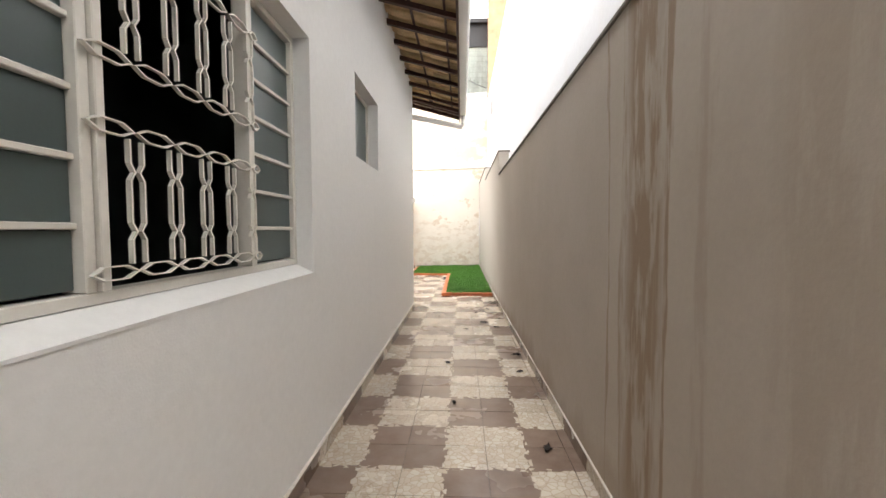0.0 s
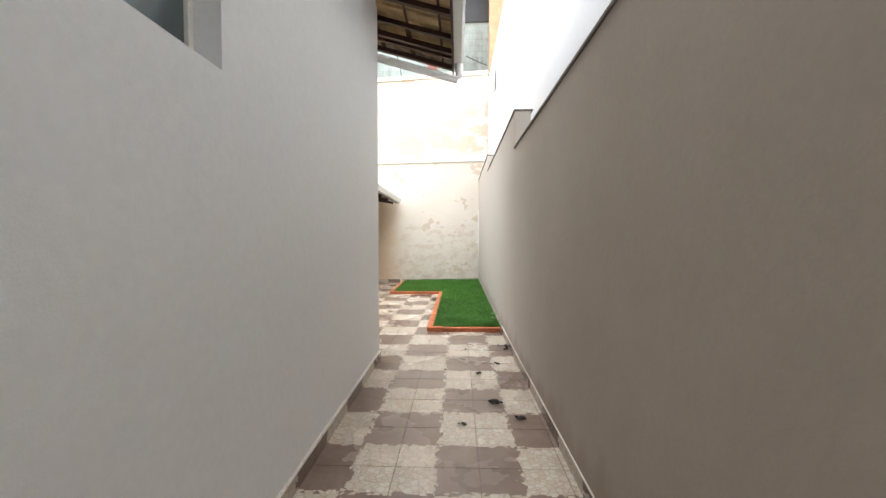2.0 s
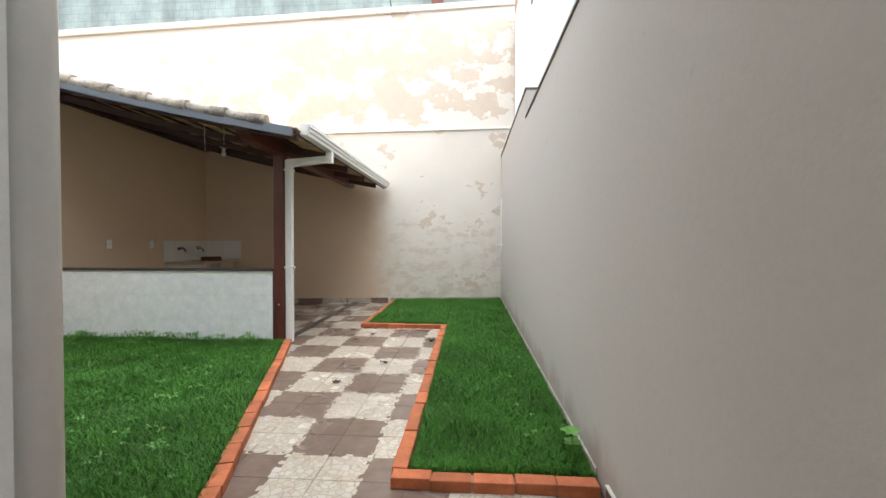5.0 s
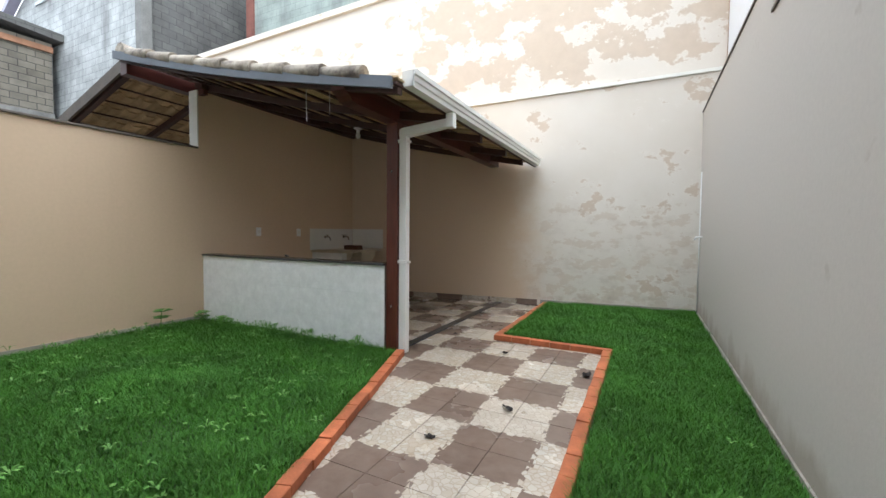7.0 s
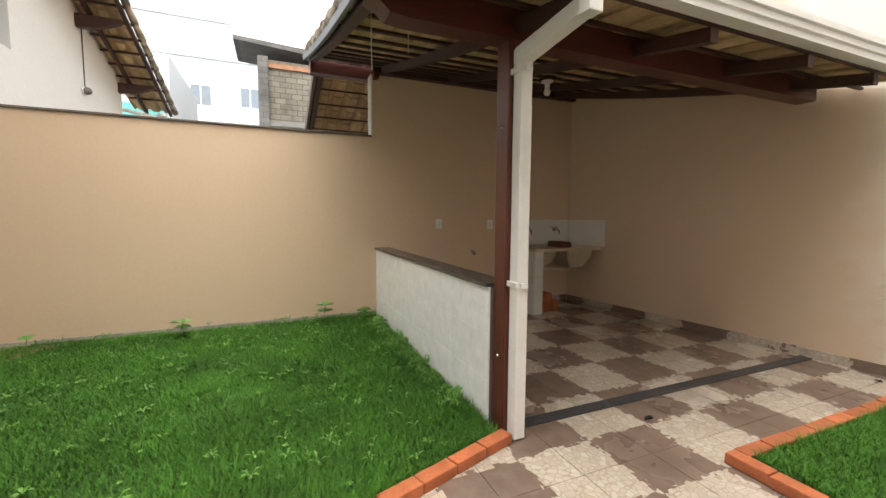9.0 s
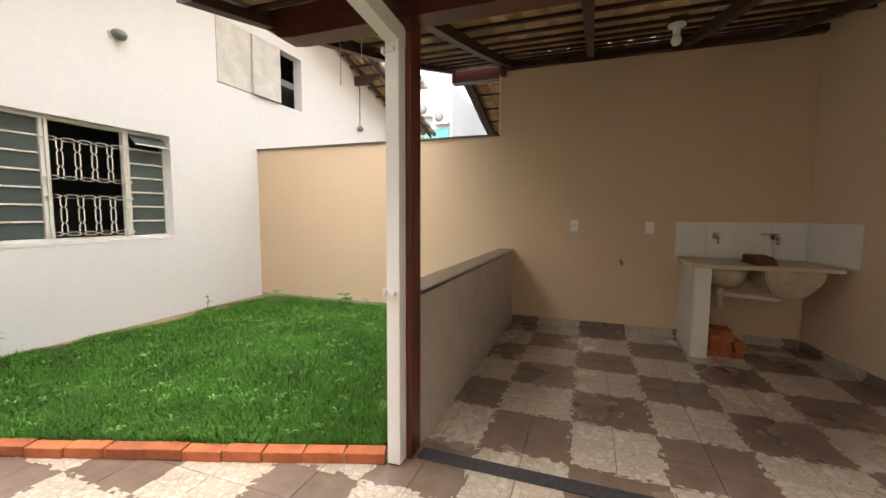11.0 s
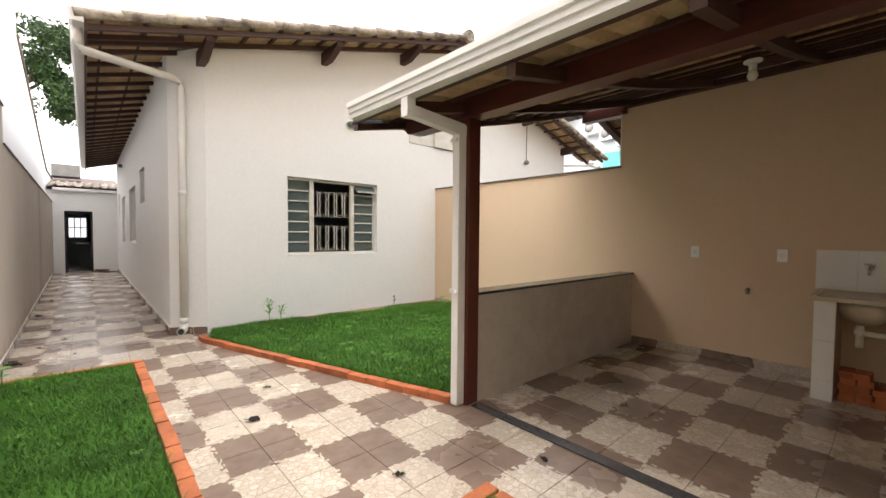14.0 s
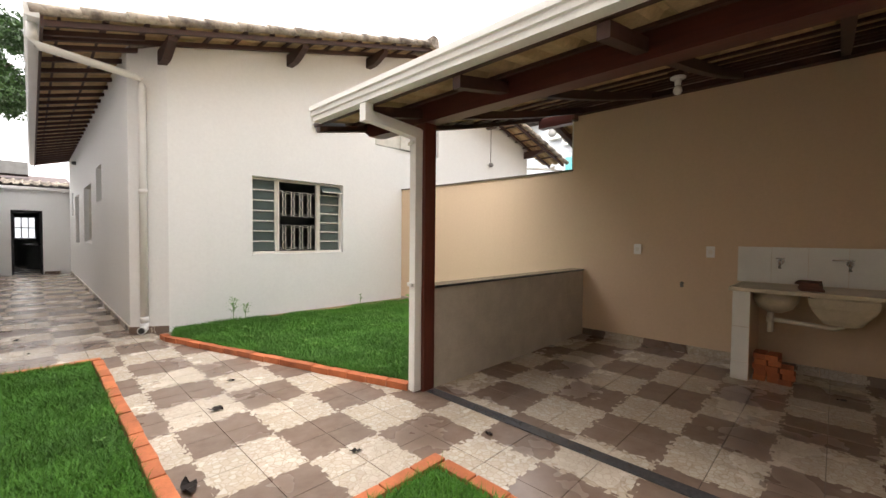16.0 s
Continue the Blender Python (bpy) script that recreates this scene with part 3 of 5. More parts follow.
for k in range(3):
    part("rail", boxes((-0.06, -8.969, 1.02 + k * 0.40, 0.52, -8.95, 1.05 + k * 0.40)), M_BLACK, grate)
dframe = thing("door_frame", "black iron frame standing in the doorway", "door frame")
for d in ((-0.178, DY - 0.12, 0.0, -0.13, DY - 0.06, 1.918), (0.43, DY - 0.12, 0.0, 0.478, DY - 0.06, 1.918), (-0.129, DY - 0.12, 1.85, 0.429, DY - 0.06, 1.918)):
    part("jamb", boxes(d, bev=0.004), M_BLACK, dframe)
counter = thing("porch_counter", "dark counter in the dim porch", "counter")
part("top", boxes((-0.5, -7.4, 0.82, 0.25, -7.0, 0.87), bev=0.006), M_GRANITE, counter)
part("base", boxes((-0.5, -7.38, 0.0, 0.2, -7.02, 0.82)), M_ROOM, counter)

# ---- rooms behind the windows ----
# plain added walls, darkened by colour to pass for unlit rooms
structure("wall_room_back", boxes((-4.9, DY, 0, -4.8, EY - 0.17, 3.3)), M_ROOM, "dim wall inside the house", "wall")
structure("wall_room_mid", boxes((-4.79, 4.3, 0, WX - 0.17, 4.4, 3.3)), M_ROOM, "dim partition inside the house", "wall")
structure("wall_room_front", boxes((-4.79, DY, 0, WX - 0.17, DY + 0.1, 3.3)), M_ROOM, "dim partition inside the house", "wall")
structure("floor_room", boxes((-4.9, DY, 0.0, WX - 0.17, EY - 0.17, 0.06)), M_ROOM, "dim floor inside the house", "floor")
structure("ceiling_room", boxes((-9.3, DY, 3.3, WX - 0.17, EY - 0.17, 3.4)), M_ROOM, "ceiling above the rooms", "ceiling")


# ---- windows ----
def ring_link(bm, pts, w, d0, d1, place):
    """A closed flat bar through points of the window's plane."""
    n = len(pts)
    c = Vector((sum(p[0] for p in pts) / n, sum(p[1] for p in pts) / n))
    rows = []
    for p in pts:
        v = Vector(p) - c
        q = c + v * (1 - w / max(v.length, 1e-6))
        rows.append([bm.verts.new(place(*p, d0)), bm.verts.new(place(*p, d1)), bm.verts.new(place(q.x, q.y, d1)), bm.verts.new(place(q.x, q.y, d0))])
    for i in range(n):
        a, b = rows[i], rows[(i + 1) % n]
        for k in range(4):
            bm.faces.new((a[k], a[(k + 1) % 4], b[(k + 1) % 4], b[k]))


def louvre_window(name, place, w, h, label, tilt_top=False, part_at=(0.245, 0.678)):
    """A steel window: louvred panes at both sides, an open middle with a forged grille. place(u, v, d): u along, v up, d outwards."""
    win = tagged(new(name), label, "window", kind="structure")

    def bx(u0, u1, v0, v1, d0, d1):
        bm = bmesh.new()
        vs = [bm.verts.new(place(u, v, d)) for u in (u0, u1) for v in (v0, v1) for d in (d0, d1)]
        for f in ((0, 1, 3, 2), (4, 6, 7, 5), (0, 4, 5, 1), (2, 3, 7, 6), (0, 2, 6, 4), (1, 5, 7, 3)):
            bm.faces.new([vs[i] for i in f])
        bmesh.ops.recalc_face_normals(bm, faces=bm.faces[:])
        bmesh.ops.bevel(bm, geom=bm.edges[:], offset=0.0025, segments=1, affect="EDGES")
        return bm

    s0, s1 = w * part_at[0], w * part_at[1]
    f = 0.03
    for d in ((0, w, 0, f, -0.06, 0.0), (0, w, h - f, h, -0.06, 0.0), (0, f, f, h - f, -0.06, 0.0), (w - f, w, f, h - f, -0.06, 0.0),
              (s0 - 0.032, s0 - 0.002, f, h - f, -0.058, 0.004), (s0 + 0.002, s0 + 0.028, f, h - f, -0.05, 0.014),
              (s1 - 0.028, s1 - 0.002, f, h - f, -0.05, 0.014), (s1 + 0.002, s1 + 0.032, f, h - f, -0.058, 0.004)):
        part("frame_bar", bx(*d), M_FRAME, win)
    n = 7
    for side, (u0, u1) in enumerate(((f, s0 - 0.034), (s1 + 0.034, w - f))):
        step = (h - 2 * f) / n
        for k in range(n):
            v0 = f + k * step
            if k:
                part("glazing_bar", bx(u0, u1, v0 - 0.008, v0 + 0.008, -0.045, -0.008), M_FRAME, win)
            if k == n - 1 and tilt_top and side == 1:
                bm = bmesh.new()
                vs = [bm.verts.new(place(u, v, d)) for u, v, d in ((u0, v0 + step, -0.02), (u1, v0 + step, -0.02), (u1, v0 + 0.05, 0.10), (u0, v0 + 0.05, 0.10),
                                                                   (u0, v0 + step, -0.026), (u1, v0 + step, -0.026), (u1, v0 + 0.044, 0.095), (u0, v0 + 0.044, 0.095))]
                for q in ((0, 1, 2, 3), (7, 6, 5, 4), (0, 4, 5, 1), (1, 5, 6, 2), (2, 6, 7, 3), (3, 7, 4, 0)):
                    bm.faces.new([vs[i] for i in q])
                bmesh.ops.recalc_face_normals(bm, faces=bm.faces[:])
                part("tilted_pane", bm, M_GLASS, win, "frosted pane tilted open")
                part("tilted_rail", bx(u0, u1, v0 + 0.035, v0 + 0.052, 0.092, 0.108), M_FRAME, win)
                continue
            p = part("pane", bx(u0, u1, v0 + 0.009, v0 + step - 0.009, -0.03, -0.023), M_GLASS, win)
    # forged grille: two panels of looped bars
    cols, pitch = 5, 0.0923 * w
    g0 = 0.699 * w - 4.5 * pitch
    for lo, hi in ((0.062, 0.37), (0.52, 0.83)):
        lo, hi = lo * h, hi * h
        bm = bmesh.new()
        for vv in (lo, hi):
            for c in range(-1, cols + 1):
                a, b = g0 + (c + 0.02) * pitch + pitch / 2, g0 + (c + 0.98) * pitch + pitch / 2
                a, b = max(a, s0 - 0.04), min(b, s1 + 0.04)
                if b - a < 0.05:
                    continue
                t, e = 0.018, min(0.036, (b - a) / 3)
                ring_link(bm, [(a, vv), (a + e, vv + t), (b - e, vv + t), (b, vv), (b - e, vv - t), (a + e, vv - t)], 0.007, 0.010, 0.024, place)
        span = hi - lo - 0.04
        for c in range(cols):
            u = g0 + (c + 0.5) * pitch
            cuts = [0.0, 0.26, 0.74, 1.0]
            for i, (p, q) in enumerate(zip(cuts, cuts[1:])):
                v0, v1 = lo + 0.02 + span * p, lo + 0.02 + span * q
                t, e = 0.025, 0.022
                if i == 0:
                    pts = [(u - t, v0), (u - t, v1 - e), (u - 0.011, v1), (u + 0.011, v1), (u + t, v1 - e), (u + t, v0)]
                elif i == 2:
                    pts = [(u - 0.011, v0), (u - t, v0 + e), (u - t, v1), (u + t, v1), (u + t, v0 + e), (u + 0.011, v0)]
                else:
                    pts = [(u - 0.011, v0), (u - t, v0 + e), (u - t, v1 - e), (u - 0.011, v1), (u + 0.011, v1), (u + t, v1 - e), (u + t, v0 + e), (u + 0.011, v0)]
                # narrow loops: inset by hand so that both sides keep their width
                rows = []
                for pu, pv in pts:
                    du = 0.0062 if pu < u else -0.0062
                    if abs(pu - u) < 0.005:
                        du = 0.0
                    dv = 0.0
                    rows.append([bm.verts.new(place(pu, pv, 0.010)), bm.verts.new(place(pu, pv, 0.024)), bm.verts.new(place(pu + du, pv + dv, 0.024)), bm.verts.new(place(pu + du, pv + dv, 0.010))])
                m = len(rows)
                for k in range(m):
                    if i in (0, 2) and ((i == 0 and k == m - 1) or (i == 2 and k == 2)):
                        continue
                    A, B = rows[k], rows[(k + 1) % m]
                    for j in range(4):
                        vs = [A[j], A[(j + 1) % 4], B[(j + 1) % 4], B[j]]
                        if (vs[0].co - vs[1].co).length > 1e-5 or (vs[2].co - vs[3].co).length > 1e-5:
                            try:
                                bm.faces.new(vs)
                            except ValueError:
                                pass
        bmesh.ops.recalc_face_normals(bm, faces=bm.faces[:])
        part("grille", bm, M_FRAME, win, "white forged grille of looped bars")
    return win


def sill(name, bm):
    return structure(name, bm, M_HOUSE, "white painted window sill", "sill")


# side windows: u runs towards the garden
y0, y1, z0, z1 = WIN_BIG
louvre_window("window_1", lambda u, v, d: (WX - 0.085 + d, y0 + 0.004 + u, z0 + 0.055 + v), y1 - y0 - 0.008, z1 - z0 - 0.06, "cream steel window with louvred panes and looped grille", part_at=(0.262, 0.715))
sill("window_sill_1", prism([(WX - 0.155, z0 + 0.001), (WX - 0.155, z0 + 0.053), (WX - 0.085, z0 + 0.053), (WX + 0.003, z0 + 0.01), (WX + 0.003, z0 + 0.001)], "y", y0 + 0.002, y1 - 0.002))
ya, yb, za, zb = WIN_FAR
louvre_window("window_4", lambda u, v, d: (WX - 0.085 + d, ya + 0.004 + u, za + 0.03 + v), yb - ya - 0.008, zb - za - 0.035, "cream steel louvred window in the passage")
xe0, xe1, ze0, ze1 = WIN_END
louvre_window("window_2", lambda u, v, d: (xe1 - 0.004 - u, EY - 0.075 + d, ze0 + 0.03 + v), xe1 - xe0 - 0.008, ze1 - ze0 - 0.034, "cream steel window with louvred panes and looped grille facing the lawn", True, (0.262, 0.715))
sill("window_sill_2", boxes((xe0 + 0.002, EY - 0.15, ze0 + 0.001, xe1 - 0.002, EY + 0.004, ze0 + 0.028)))
for nm, (a0, a1, b0, b1) in (("window_3", WIN_SMALL), ("window_5", WIN_FAR_SMALL)):
    wsm = tagged(new(nm), "small frosted window set deep in the white wall", "window", kind="structure")
    for d in ((a0 + 0.002, a0 + 0.03, b0 + 0.03, b1 - 0.03), (a1 - 0.03, a1 - 0.002, b0 + 0.03, b1 - 0.03), (a0 + 0.002, a1 - 0.002, b0 + 0.002, b0 + 0.03), (a0 + 0.002, a1 - 0.002, b1 - 0.03, b1 - 0.002)):
        part("frame_bar", boxes((WX - 0.13, d[0], d[2], WX - 0.095, d[1], d[3]), bev=0.003), M_FRAME, wsm)
    part("pane", boxes((WX - 0.118, a0 + 0.03, b0 + 0.03, WX - 0.112, a1 - 0.03, b1 - 0.03)), M_GLASS, wsm)

# hatch high in the gable, one leaf open
hatch = thing("gable_hatch", "white steel hatch in the gable with a half open leaf", "hatch")
part("panel", boxes((-5.0, EY - 0.03, 2.94, -4.375, EY + 0.006, 3.755), bev=0.004), M_SHUTTER, hatch)
part("leaf", boxes((-5.47, EY + 0.012, 2.935, -4.93, EY + 0.045, 3.75), bev=0.006), M_SHUTTER, hatch, "weathered sliding leaf")
# near-black sheet gives the hatch opening its darkness
structure("loft_dark_sheet", boxes((-6.6, EY - 1.4, 2.8, -4.0, EY - 1.3, 4.2)), M_DARK, "near-black sheet standing for the unlit loft behind the hatch", "wall")


# ---- skirting of cut floor tiles ----
def skirt_run(p, q, h, off, parent, n=None):
    p, q = Vector(p), Vector(q)
    d = (q - p)
    ln = d.length
    d = d / ln
    nrm = Vector((-d.y, d.x))
    k = n or max(1, round(ln / TILE))
    for i in range(k):
        a, b = p + d * (ln * i / k + 0.0015), p + d * (ln * (i + 1) / k - 0.0015)
        c, e = b + nrm * off, a + nrm * off
        part("tile", prism([(a.x, a.y), (b.x, b.y), (c.x, c.y), (e.x, e.y)], "z", 0.0, h), M_FLOOR, parent)


sk = tagged(new("baseboard"), "brown and mosaic cut tile skirting along the walls", "skirting", kind="structure")
skirt_run((WX, -4.29), (WX, 6.52), 0.085, -0.013, sk, 24)
skirt_run((0.735, -4.29), (RX, 7.7), 0.085, 0.013, sk, 26)
skirt_run((WX, 6.52), (-1.16, EY), 0.085, -0.013, sk, 2)
skirt_run((LX, 10.48), (LX, 12.18), 0.085, -0.012, sk, 7)
skirt_run((LX, 12.33), (LX, 13.19), 0.085, -0.012, sk, 4)
skirt_run((LX + 0.02, back_y(LX)), (-1.6, back_y(-1.6)), 0.085, -0.012, sk, 8)
skirt_run((-0.56, DY), (-0.2, DY), 0.085, 0.012, sk, 1)
line = tagged(new("trim"), "pale joint line above the skirting", "trim", kind="structure")
part("joint", boxes((WX - 0.002, -4.29, 0.087, WX + 0.016, 6.52, 0.094)), M_LINE, line)
part("foot", boxes((LX - 0.002, EY + 0.01, 0.0, LX + 0.012, 10.325, 0.09)), M_FOOT, line)
part("foot", boxes((RX - 0.012, 7.86, 0.0, RX + 0.002, 13.85, 0.08)), M_FOOT, line)
part("foot", aslant(-1.55, RX - 0.013, -0.012, 0.002, 0.0, 0.085, 0, 0), M_FOOT, line)
part("joint", prism([(0.737, -4.29), (0.717, -4.29), (RX - 0.016, 7.7), (RX + 0.002, 7.7)], "z", 0.087, 0.095), M_LINE, line)

# ---- shelter: half wall, post, roof, gutter ----
hw = thing("half_wall", "low wall faced with white relief tiles under a granite cap", "half wall")
part("core", boxes((LX + 0.002, 10.34, 0, -2.262, 10.46, 0.835)), M_GROUT, hw)
for r in range(3):
    for c in range(5):
        w = (LX + 0.002 - -2.262) / -5
        xa, za = LX + 0.002 + c * w, r * 0.2783
        part("tile", boxes((xa + 0.001, 10.329, za + 0.001, xa + w - 0.001, 10.34, za + 0.2773)), M_WTILE, hw)
        part("tile", boxes((xa + 0.0006, 10.46, za + 0.0006, xa + w - 0.0006, 10.471, za + 0.2777)), M_GTILE, hw)
part("cap", boxes((LX + 0.001, 10.31, 0.835, -2.262, 10.49, 0.857), bev=0.003), M_GRANITE, hw, "dark granite cap")

sill_strip = structure("trim_threshold", boxes((-2.255, 10.50, -0.002, -2.165, 13.53, 0.010), bev=0.003), M_GRANITE, "dark granite strip across the shelter floor", "threshold")

post = thing("shelter_post", "dark red wooden post carrying the shelter roof", "post")
part("shaft", boxes((-2.26, 10.36, 0.0, -2.14, 10.48, 2.17), bev=0.006), M_WOODZ, post)
for z in (0.45, 1.72):
    part("bolt", lathe([(0.0, 0), (0.012, 0.0), (0.010, 0.008), (0.0, 0.01)], (-2.2, 10.352, z), 8, "y"), M_STEEL, post)


def roof_z(x):
    """Underside of the tiles: falls to the gutter with a slight sag."""
    t = (x + 5.25) / 3.65
    return 3.06 - 0.86 * t - 0.05 * math.sin(min(max(t, 0), 1) * math.pi)


shed = thing("shelter_roof", "open shelter roof of clay tiles on dark red timbers", "roof")
beam = prism([(9.62, 2.32), (9.62, 2.235), (9.68, 2.21), (9.72, 2.175), (9.80, 2.165), (13.2, 2.165), (13.2, 2.32)], "x", -2.265, -2.135)
part("beam", beam, M_WOOD, shed, "heavy dark red main beam")
part("beam", boxes((-5.33, 9.64, 2.86, -5.2, 13.2, 3.0), bev=0.005), M_WOOD, shed)
# plate along the tan wall and rafters along the slope
part("wall_plate", boxes((-5.0, 10.30, 2.865, -4.92, 13.2, 2.925)), M_BATTEN, shed)
for y in (9.66, 10.42, 11.25, 12.1, 12.85):
    xs = [-5.3 + i * 0.45 for i in range(9)]
    xs[-1] = -1.66
    out = [(x, roof_z(x) - 0.028) for x in xs] + [(x, roof_z(x) - (0.10 if y > 9.7 else 0.075)) for x in reversed(xs)]
    part("rafter", prism(out, "y", y - 0.03, y + 0.03), M_BATTEN, shed)
part("side_plate", boxes((-5.0, 10.305, 2.80, -4.9, 10.36, 2.862)), M_WOODX, shed)
COURSE, PITCHW = 0.345, 0.205
for i in range(11):
    x = -5.12 + i * COURSE
    if x < -1.6:
        part("batten", boxes((x - 0.014, 9.6, roof_z(x) - 0.02, x + 0.014, back_y(x) - 0.01, roof_z(x) + 0.0)), M_BATTEN, shed)


def tile_mesh(length=0.40, width=0.215):
    """One clay tile: flat pan, rounded roll, real thickness; x runs downhill."""
    bm = bmesh.new()
    prof = [(-width / 2, 0.012), (-width * 0.42, 0.0), (0.0, 0.0), (width * 0.08, 0.012), (width * 0.2, 0.042), (width * 0.33, 0.048), (width * 0.46, 0.030), (width / 2, 0.008)]
    rows = []
    for x in (-length / 2, length / 2):
        lift = 0.0 if x < 0 else 0.016
        rows.append([bm.verts.new((x, p, q + lift)) for p, q in prof])
        rows.append([bm.verts.new((x, p, q + lift + 0.013)) for p, q in prof])
    n = len(prof)
    for k in range(n - 1):
        bm.faces.new((rows[0][k], rows[0][k + 1], rows[2][k + 1], rows[2][k]))
        bm.faces.new((rows[1][k], rows[3][k], rows[3][k + 1], rows[1][k + 1]))
        bm.faces.new((rows[2][k], rows[2][k + 1], rows[3][k + 1], rows[3][k]))
        bm.faces.new((rows[0][k], rows[1][k], rows[1][k + 1], rows[0][k + 1]))
    for k in (0, n - 1):
        bm.faces.new((rows[0][k], rows[2][k], rows[3][k], rows[1][k]))
    bmesh.ops.recalc_face_normals(bm, faces=bm.faces[:])
    me = bpy.data.meshes.new("tile")
    bm.to_mesh(me)
    bm.free()
    return me


TM = tile_mesh()
TM.materials.append(M_TILE_C)
TMO = tile_mesh()
TMO.materials.append(M_TILE_OLD)


def lay_tiles(parent, x_top, x_bot, y0, y1, zf, mesh, sign=1):
    rnd = random.Random(5)
    n = int(abs(x_bot - x_top) / COURSE + 0.6)
    m = int((y1 - y0) / PITCHW + 0.5)
    for i in range(n):
        xc = x_top + sign * (i + 0.5) * COURSE
        slope = math.degrees(math.atan2(zf(xc - sign * 0.15) - zf(xc + sign * 0.15), 0.3))
        for j in range(m):
            o = new("tile", mesh)
            o.parent = parent
            o.matrix_basis = pose(xc + rnd.uniform(-.008, .008), y0 + (j + 0.5) * PITCHW, zf(xc) + 0.004 + rnd.uniform(0, .004), 0, 0, 0 if sign > 0 else 180) @ pose(0, 0, 0, 0, slope, rnd.uniform(-1.2, 1.2))


lay_tiles(shed, -5.12, -1.65, 9.62, 13.52, roof_z, TM)
# ridge caps and the verge tiles over the open gable
for i in range(9):
    o = part("ridge_tile", tube([(-5.3, 9.62 + i * 0.39, 3.115), (-5.3, 9.62 + i * 0.39 + 0.42, 3.10)], 0.085, 10, taper=[0.095, 0.08]), M_TILE_OLD, shed)
for i in range(8):
    x = -5.1 + i * 0.39
    part("verge_tile", tube([(x, 9.62, roof_z(x) + 0.035), (x + 0.42, 9.62, roof_z(x + 0.42) + 0.046)], 0.07, 10, taper=[0.05, 0.064]), M_TILE_OLD, shed, "weathered rounded verge tile")
vx = [-5.35 + i * 0.26 for i in range(15)]
vx[-1] = -1.68
part("verge_board", prism([(x, roof_z(x) + 0.03) for x in vx] + [(x, roof_z(x) - 0.055) for x in reversed(vx)], "y", 9.575, 9.60), simple("grey_blue_verge_board", (0.14, 0.155, 0.18), 0.55), shed, "grey painted verge board")


def gutter_profile(x, z, s=1):
    """Stepped gutter section seen from its end, open at the top; s = 1 with the front towards +x."""
    o = [(0, 0), (0.085, 0), (0.085, 0.035), (0.098, 0.042), (0.098, 0.075), (0.112, 0.082), (0.112, 0.118), (0.102, 0.118), (0.102, 0.09), (0.09, 0.082), (0.09, 0.046), (0.077, 0.04), (0.077, 0.008), (0.008, 0.008), (0.008, 0.118), (0, 0.118)]
    return [(x + s * a, z + b) for a, b in o]


gut = thing("shelter_gutter", "white stepped metal gutter along the shelter's edge", "gutter")
part("channel", prism(gutter_profile(-1.665, 2.20), "y", 9.70, 13.52), M_PIPE, gut)
for y in (9.70, 13.505):
    part("end_cap", boxes((-1.664, y, 2.201, -1.57, y + 0.012, 2.315)), M_PIPE, gut)
dp = thing("shelter_downpipe", "white square downpipe beside the wooden post", "downpipe")
part("shaft", boxes((-2.135, 10.385, 0.012, -2.06, 10.455, 2.04), bev=0.006), M_PIPE, dp)
part("arm", prism([(-2.135, 2.035), (-2.06, 2.035), (-1.60, 2.085), (-1.60, 2.155), (-2.11, 2.115), (-2.135, 2.105)], "y", 10.385, 10.455), M_PIPE, dp)
part("outlet", boxes((-1.655, 10.384, 2.072, -1.585, 10.456, 2.199), bev=0.005), M_PIPE, dp)
for z in (0.86, 1.98):
    part("clip", boxes((-2.145, 10.37, z, -2.05, 10.384, z + 0.03), bev=0.003), M_PIPE, dp)
    part("bracket", boxes((-2.06, 10.40, z + 0.002, -2.035, 10.44, z + 0.025), bev=0.003), M_PIPE, dp)

bulb = thing("ceiling_bulb", "bare white bulb on a flat holder under the rafters", "bulb")
bz = roof_z(-3.78) - 0.14
part("plate", lathe([(0, 0), (0.06, 0), (0.06, -0.012), (0.03, -0.02), (0, -0.02)], (-3.78, 11.84, bz + 0.1), 16), M_PLASTIC, bulb)
part("holder", lathe([(0, 0), (0.028, 0), (0.024, -0.05), (0, -0.05)], (-3.78, 11.84, bz + 0.08), 14), M_PLASTIC, bulb)
part("globe", lathe([(0.0, 0.0), (0.02, -0.004), (0.034, -0.03), (0.036, -0.05), (0.024, -0.075), (0.0, -0.082)], (-3.78, 11.84, bz + 0.032), 16), M_BULB, bulb)
mount = part("mount_board", boxes((-3.85, 11.78, bz + 0.10, -3.71, 11.90, bz + 0.135)), M_BATTEN, bulb)
cord = thing("hanging_cord", "thin pale cord hanging from the roof timbers", "cord")
part("cord", tube([(-2.65, 9.75, 2.48), (-2.655, 9.75, 2.25), (-2.65, 9.752, 2.08)], 0.003, 5), M_LINE, cord)
part("cord", tube([(-2.58, 9.95, 2.45), (-2.58, 9.95, 2.18)], 0.0025, 5), M_LINE, cord)


def switch_plate(x, y, z):
    s = thing("wall_outlet", "white plastic outlet plate on the tan wall", "outlet", "outlets on the tan wall")
    part("plate", boxes((x, y - 0.04, z - 0.06, x + 0.009, y + 0.04, z + 0.06), bev=0.003), M_PLASTIC, s)
    part("socket", boxes((x + 0.009, y - 0.02, z - 0.025, x + 0.0105, y + 0.02, z + 0.02)), M_FRAME, s)
    return s


